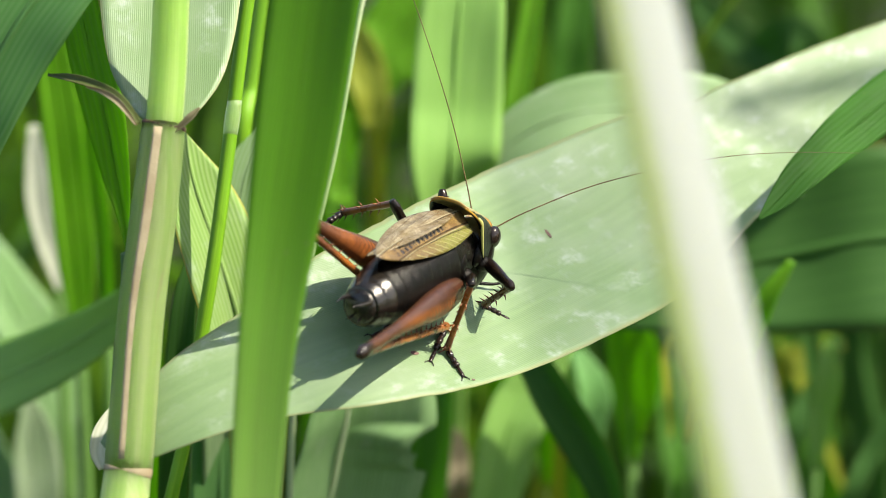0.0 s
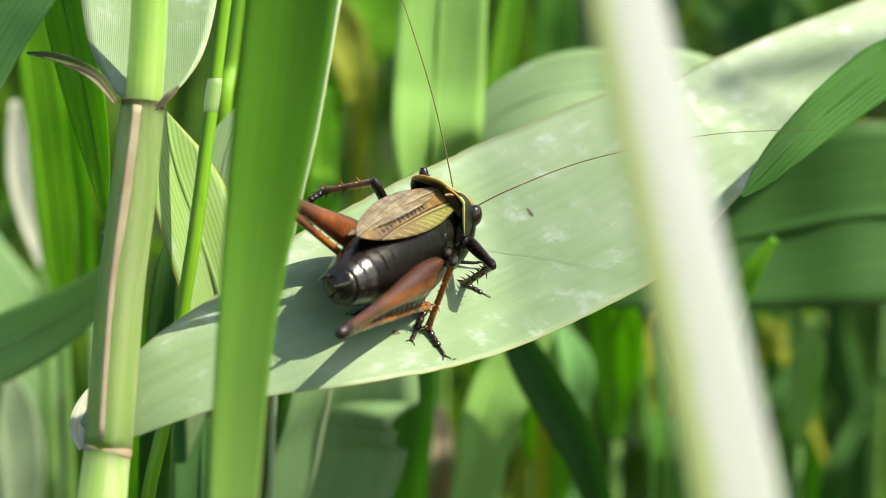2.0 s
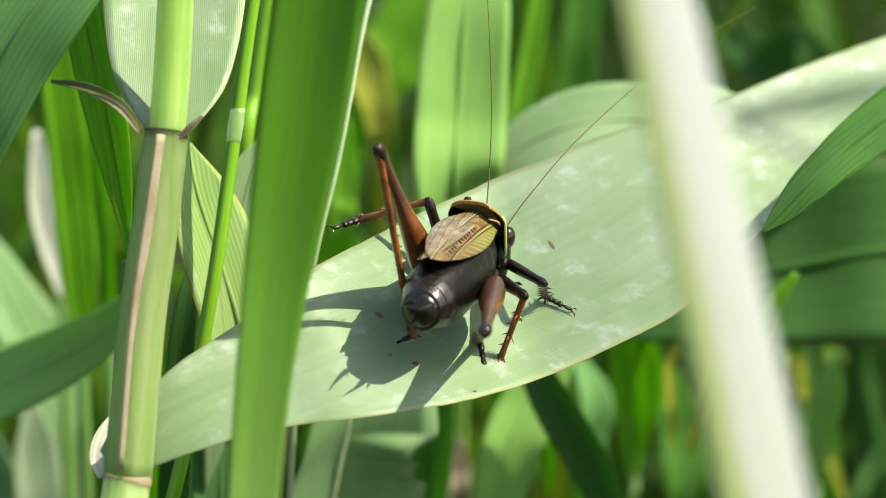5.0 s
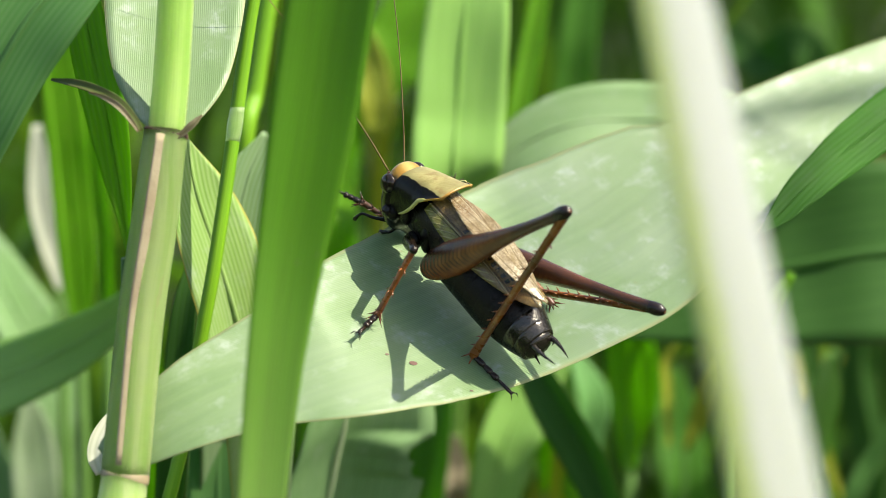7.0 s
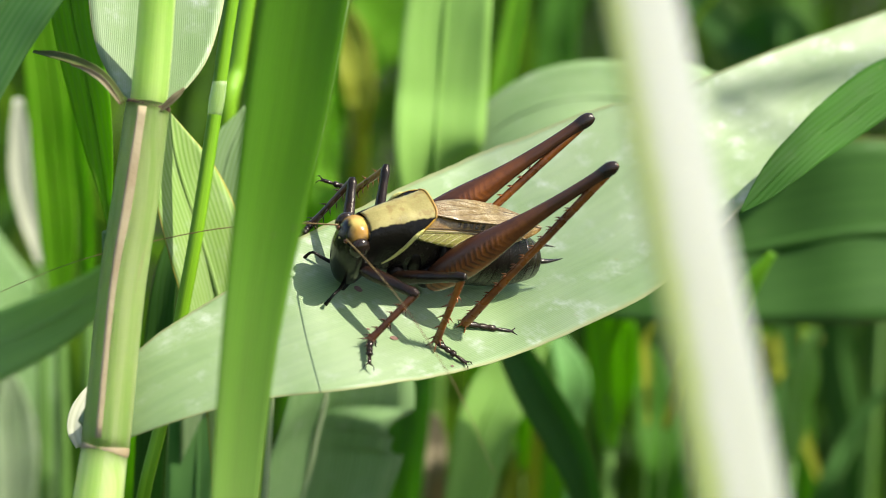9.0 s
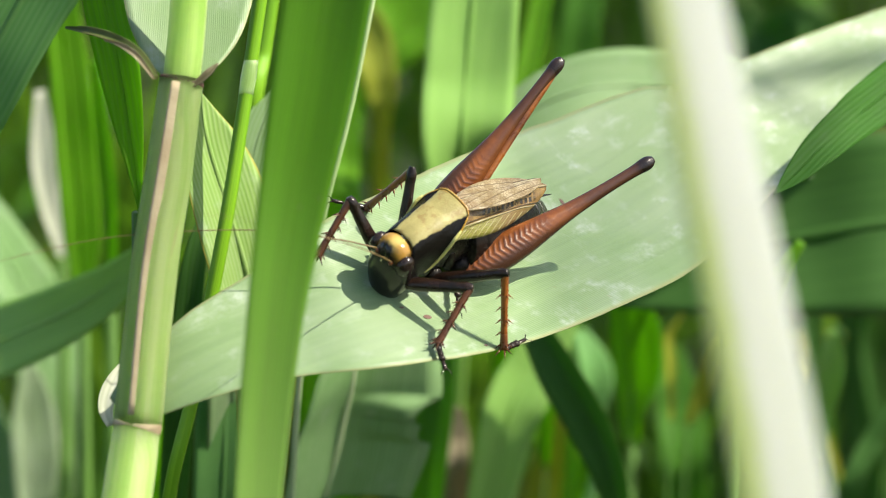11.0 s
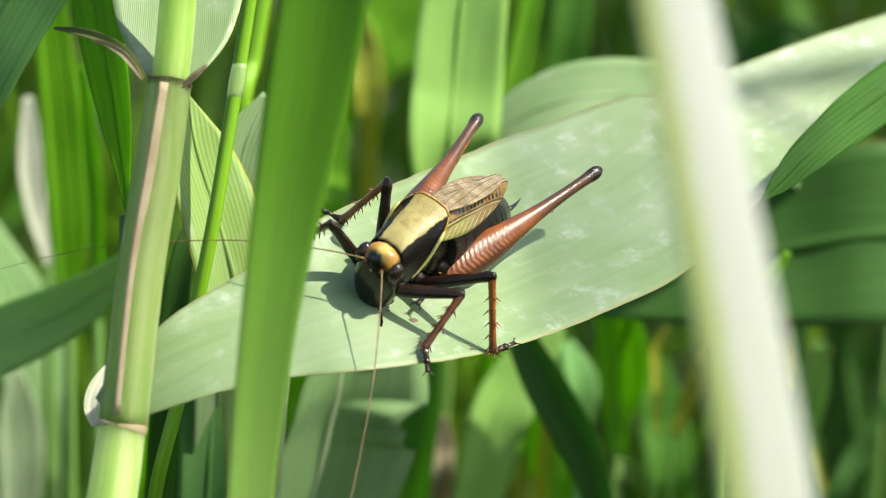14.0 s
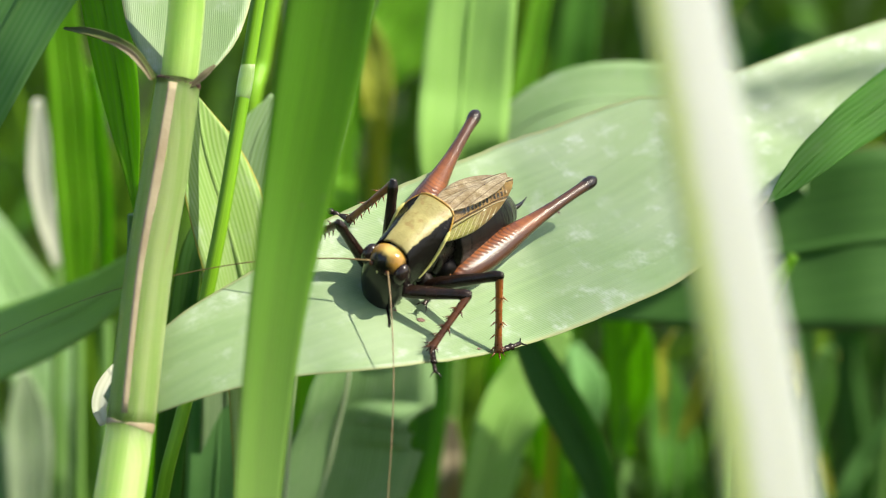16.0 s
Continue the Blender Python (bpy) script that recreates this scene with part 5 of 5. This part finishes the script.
STEPS["fr"] = [
    (8.3, -13.2, 4, 5.3, -10.2, -1.8, 8.8, -9.5, -3.6),
    (9.3, -9.8, 3.3, 5.3, -10.2, -1.8, 8.8, -9.6, -3.6),
    (11.9, -7.9, 2.3, 10.4, -4.2, -3.7, 14.1, -3, -5.5),
    (-1.1, 6.2, 5.2, -1, 9.1, 1.5, -0.3, 11.9, 0.7),
    (-4.6, 5.9, 6.6, -5.3, 8.6, 3.2, -5.4, 11.5, 2.7),
    (-11.1, -5.7, 12.4, -12.7, -6.1, 5.5, -14, -8.3, 5.5),
    (-8.3, -4.6, 10.9, -12.3, -5.2, 5.3, -14.3, -8.7, 5.7),
    (-12, -13.1, 11.1, -15.5, -17.3, 6.3, -19, -17.4, 7.3),
    (-12.2, -10.3, 9.1, -15.2, -16.3, 6.2, -18.7, -16.5, 7.2),
    (-12.6, -16.5, 11.6, -15.2, -15.6, 6.2, -18.6, -16.2, 7.2),
    (-12.5, -16.3, 11.4, -14.9, -13.4, 6.2, -18.3, -14.1, 7.1),
    (10.6, -8.9, 2.8, 7.8, -7.2, -2.8, 11.4, -6.3, -4.5),
]
STEPS["ml"] = [
    (-5.8, -4.4, 10.5, -11.3, -0.6, 5.1, -13.6, -3, 5.5),
    (-5.7, -4.1, 10.7, -11.9, -1.5, 5.3, -14.8, -3.3, 6),
    (-2.1, 0.2, 8.5, -9.7, 0.9, 4.5, -14.8, -3.4, 6),
    (-3.4, -12.9, 11, -7.4, -16.1, 3.1, -8.9, -19, 3.2),
    (0.9, -11.2, 9.8, -0.8, -13.5, 0.5, 0.8, -14.4, -0.5),
    (2.1, -13.7, 6.2, 1.5, -18.7, -0.5, 4.2, -20.4, -2),
    (4.2, -17.1, 7.6, 1.5, -18.6, -0.5, 4.3, -20, -2.1),
    (5.5, -17.9, 5.7, 4.4, -19.7, -1.7, 8.8, -17.1, -3.8),
    (5.5, -18.6, 6.4, 4.3, -19.8, -1.7, 8.8, -17, -3.8),
    (5.4, -17.8, 5.7, 4.7, -19.7, -1.8, 8.7, -17.2, -3.8),
    (5.5, -17.6, 5.8, 4.7, -19.9, -1.8, 8.6, -17.4, -3.7),
    (-3.9, -1.9, 9.6, -10.8, -0.3, 4.9, -14.8, -3.3, 6),
]
STEPS["mr"] = [
    (3.1, -17.9, 9, 0.4, -17.1, -0.1, 1.5, -19.6, -0.9),
    (8.2, -15.3, 5.4, 6.7, -12.5, -2.4, 8.7, -15.1, -3.7),
    (9.3, -14.4, 5.8, 6.2, -13.4, -2.2, 8.9, -15.1, -3.8),
    (4.3, 0.9, 2.9, 6.3, 1.7, -1.7, 8.5, 3, -3.1),
    (2.1, 2.1, 3.8, 3.7, 3.5, -0.6, 5.5, 5.3, -1.8),
    (-2.3, 1.5, 5.6, -1.4, 3.5, 1.4, -0.6, 5.9, 0.6),
    (-4.6, -1.9, 10.6, -8.1, 1.7, 3.9, -11.4, 2.8, 4.8),
    (-5.3, -7.3, 11.4, -10.1, -5.9, 4.4, -13.6, -6, 5.4),
    (-5.3, -6.9, 11, -10.4, -5.7, 4.6, -13.9, -5.9, 5.6),
    (-6.3, -8.8, 11.8, -11.3, -7.8, 4.9, -13.5, -6.8, 5.4),
    (-6.7, -9.2, 11.8, -11.1, -7.7, 4.8, -13.4, -6.8, 5.3),
    (8.8, -14.9, 5.6, 6.5, -12.9, -2.3, 8.8, -15.1, -3.8),
]
STEPS["hl"] = [
    (-17.8, -20.2, 22.1, -8.6, -15.5, 3.6, -9.6, -21.1, 3.4),
    (-12.2, -16.3, 25.3, -8.6, -15.5, 3.6, -9.6, -21.1, 3.4),
    (-7.2, -14.3, 26, -7.2, -14.2, 3.1, -9, -21.3, 3.2),
    (13.8, -20.1, 21.8, 4.2, -16.6, -1.5, 8.4, -19.3, -3.7),
    (17.3, -16.5, 19.5, 4.3, -16.3, -1.6, 8.4, -19, -3.7),
    (20.6, -10.4, 16.5, 4.6, -15.6, -1.7, 8.2, -18.8, -3.6),
    (20.4, -10.7, 18.4, 6.9, -12.6, -2.5, 13.7, -11.4, -5.6),
    (21.5, 0.2, 7.9, 0.8, -11, -0.3, -1, -15, 0.6),
    (20.8, -0.4, 9, 0.3, -11.8, 0, -1.6, -16, 0.8),
    (19.2, 3.7, 6.4, -0.4, -12.2, 0.3, -2.2, -16.4, 1),
    (16.5, 6.8, 1.5, -0.6, -12.5, 0.4, -2.5, -16.8, 1),
    (-9.5, -14.8, 26, -7.9, -14.8, 3.4, -9.3, -21.2, 3.3),
]
STEPS["hr"] = [
    (-8.5, -34.1, 13, 0.1, -14.5, 0.2, -1.2, -19.6, 0.1),
    (-4.5, -29.3, 18.3, -0.5, -13.9, 0.4, -0.9, -18.9, 0),
    (4.1, -31.5, 15.3, 3.8, -13.2, -1.3, 4.7, -18, -2.2),
    (24.2, -17.1, 7.3, 7.2, -4.5, -2.4, 7.3, -1, -2.7),
    (25.5, -9.8, 10, 2.1, -8.4, -0.6, -1.4, -6.4, 0.6),
    (23.3, 1.5, 11.7, 1.3, -7.7, -0.3, -2.2, -7, 0.9),
    (18.5, 1.2, 16.4, 0.5, -7, 0.1, -3, -7.5, 1.3),
    (10.7, 7.1, 17, -2.1, -8.2, 1, -4.1, -10.6, 1),
    (12.3, 4.6, 17.4, -3.6, -8, 1.6, -6.1, -9.9, 1.6),
    (5.5, 14.7, 3.2, -3.9, -9, 1.7, -5.4, -12.7, 1.7),
    (2.6, 15.4, 4.5, -5.1, -9, 2.1, -6.3, -12.8, 2.1),
    (1.7, -27.8, 20.8, 1.6, -13.6, -0.5, 1.9, -18.4, -1.1),
]
FEET = {leg: [(t, *rows[k]) for t, k in SCHEDULE] for leg, rows in STEPS.items()}
# antennae: seconds and the way they point
FEELERS = {
    "r": [(0.0, (0.85, 0.28, 0.36)), (4.05, (0.85, 0.28, 0.36)), (4.5, (0.8, 0.55, 0.2)), (5.0, (0.55, 0.62, 0.55)), (5.2, (0.45, 0.6, 0.66)), (7.3, (-0.05, 0.5, 0.86)), (8.0, (-0.1, 0.45, 0.88)),
          (8.5, (-0.6, 0.1, 0.5)), (9.0, (-0.97, -0.02, 0.06)), (11.4, (-0.9, -0.1, 0.35)), (12.5, (-0.9, 0.1, 0.3)), (13.5, (-0.45, 0.4, 0.6)), (14.2, (-0.98, 0.03, 0.04)), (16.0, (-0.98, 0.0, 0.05))],
    "l": [(0.0, (-0.16, 0.42, 0.89)), (4.05, (-0.16, 0.42, 0.89)), (4.4, (-0.4, 0.5, 0.7)), (4.7, (-0.3, 0.5, 0.75)), (5.0, (0.1, 0.4, 0.9)), (5.2, (-0.25, 0.5, 0.8)), (7.3, (-0.5, 0.3, 0.8)), (8.0, (-0.55, -0.75, -0.3)),
          (8.5, (0.35, -0.9, 0.05)), (9.0, (0.5, -0.85, 0.1)), (11.4, (-0.3, -0.6, 0.7)), (12.5, (-0.2, -0.6, 0.75)), (13.5, (0.0, -0.85, -0.35)), (16.0, (0.12, -0.8, -0.4))],
}
WING_BEATS = [(0.0, 0), (0.9, 0), (1.0, 11), (1.12, 12), (1.2, 7), (1.3, 0), (1.36, 1), (1.46, 11), (1.56, 11), (1.63, 7), (1.7, 0), (11.2, 0), (11.3, 5), (11.4, 2), (11.5, 0), (12.1, 0), (12.2, 10), (12.3, 5), (12.4, 9), (12.48, 1), (12.55, 0), (16.0, 0)]


def between(rows, t):
    """The values at t between two rows, easing out of one and into the next."""
    for (a, *u), (b, *v) in zip(rows, rows[1:]):
        if t <= b:
            f = min(1.0, max(0.0, (t - a) / (b - a)))
            f = f * f * (3 - 2 * f)
            return [p + (q - p) * f for p, q in zip(u, v)], f
    return list(rows[-1][1:]), 1.0


def bone(p, q, back):
    """The pose of a limb that runs from p to q with its back towards back."""
    x = (q - p).normalized()
    y = Vector(back).cross(x).normalized()
    z = x.cross(y)
    m = Matrix((x, y, z)).transposed().to_4x4()
    m.translation = p
    return m


def body_at(t):
    (x, y, z, heading, pitch, roll), _ = between(BODY, t)
    return pose(x, y, z, roll, -pitch, heading)


def leg_at(leg, t):
    """Poses of thigh, shin and foot in the cricket's own space, in millimetres."""
    b = body_at(t)
    v, f = between(FEET[leg], t)
    knee, ankle, claw = Vector(v[0:3]), Vector(v[3:6]), Vector(v[6:9])
    i = max(k for k, r in enumerate(FEET[leg]) if r[0] <= t + 1e-6)
    if i + 1 < len(FEET[leg]):
        stride = (Vector(FEET[leg][i][4:7]) - Vector(FEET[leg][i + 1][4:7])).length
        up = PERCH_UP * (min(stride, 8.0) * 0.22 * math.sin(math.pi * f))
        if stride > 1.5:
            ankle, claw = ankle + up, claw + up
    # the sole stays on the leaf, which is cupped towards its edge; hind values switch at 6 s to fit the camera's view
    clear = {"hl": 2.0 if t > 6 else 0.8, "hr": 1.0 if t > 6 else 0.4}.get(leg, 1.1)
    for q in (ankle, claw):
        low = (clear if q is ankle else clear - 0.4) - q.dot(PERCH_UP)
        if low > 0:
            q += PERCH_UP * low
    inv = b.inverted()
    knee, ankle, claw = inv @ knee, inv @ ankle, inv @ claw
    s = 1 if leg[1] == "l" else -1
    h = Vector(HIPS[leg[0]])
    h.y *= s
    a, l, c = LENGTHS[leg[0]]
    thigh_way = (knee - h).normalized()
    knee = h + thigh_way * a
    over = inv.to_3x3() @ PERCH_UP
    for _ in range(5):
        ankle = knee + (ankle - knee).normalized() * l
        low = clear - (b @ ankle).dot(PERCH_UP)
        if low > 0:
            ankle += over * low
    ankle = knee + (ankle - knee).normalized() * l
    toes = claw - ankle
    toes = toes - over * (toes.dot(over) + 0.06 * toes.length)
    across = thigh_way.cross(ankle - knee)
    back = across.cross(thigh_way)
    back = -back if back.length > 1e-3 else over
    return bone(h, knee, back), bone(knee, ankle, -thigh_way), bone(ankle, ankle + (toes if toes.length > 0.3 else Vector((1, 0, 0))), over)


def in_metres(m):
    m = m.copy()
    m.translation = m.translation * 0.001
    return m


def motions():
    times = sorted({0.0, 4.0, 16.0} | {round(4.0 + 0.1 * k, 2) for k in range(13)} | {round(5.2 + 0.15 * k, 2) for k in range(14)}
                   | {round(7.3 + 0.1 * k, 2) for k in range(20)} | {round(9.2 + 0.2 * k, 2) for k in range(11)} | {round(11.4 + 0.2 * k, 2) for k in range(14)} | {14.5, 15.0, 15.5})
    walk(cricket, [(t, BASE @ in_metres(body_at(t))) for t in times])
    for leg, bones in limbs.items():
        rows = [(t, leg_at(leg, t)) for t in times]
        for k, ob in enumerate(bones):
            walk(ob, [(t, in_metres(m[k])) for t, m in rows])
    for s, ob in feelers.items():
        k = 1 if s == "l" else -1
        marks = sorted(set(times) | {t for t, _ in FEELERS[s]})
        rows = []
        for t in marks:
            v, _ = between([(a, *d) for a, d in FEELERS[s]], t)
            way = body_at(t).inverted().to_3x3() @ Vector(v)
            up = body_at(t).inverted().to_3x3() @ (Vector((1.0, 0.1, 0.25)) if s == "l" else Vector((0.05, 0.35, 0.93)))
            p = Vector((9.7, 1.2 * k, 1.1))
            rows.append((t, in_metres(bone(p, p + way, up))))
        walk(ob, rows)
    # the two plants close to the viewer sway in the breeze about their roots
    sway = [(0.0, 0.0, 0.0), (2.5, 0.0, 0.4), (5.0, -0.15, 1.1), (7.3, 1.1, 2.5), (8.0, 0.85, 1.55), (8.5, 0.55, 1.5), (9.0, 0.5, 1.0), (11.5, -0.7, -0.65), (12.0, -0.7, -0.8), (13.0, -0.3, -1.1), (14.5, 0.3, -0.3), (16.0, 0.2, -0.5)]
    for ob, k in ((front_blade, 1), (pale_stem, 2)):
        foot = ob.location.copy()
        walk(ob, [(r[0], Matrix.Translation(foot) @ pose(0, 0, 0, 0, math.degrees(r[k] / 840.0), 0)) for r in sway])
    for k, ob in zip((1, -1), wings):
        walk(ob, [(t, Matrix.Translation(WING_ROOT * 0.001) @ pose(0, 0, 0, 0, a * 0.35, -k * a * 0.8)) for t, a in WING_BEATS])


motions()
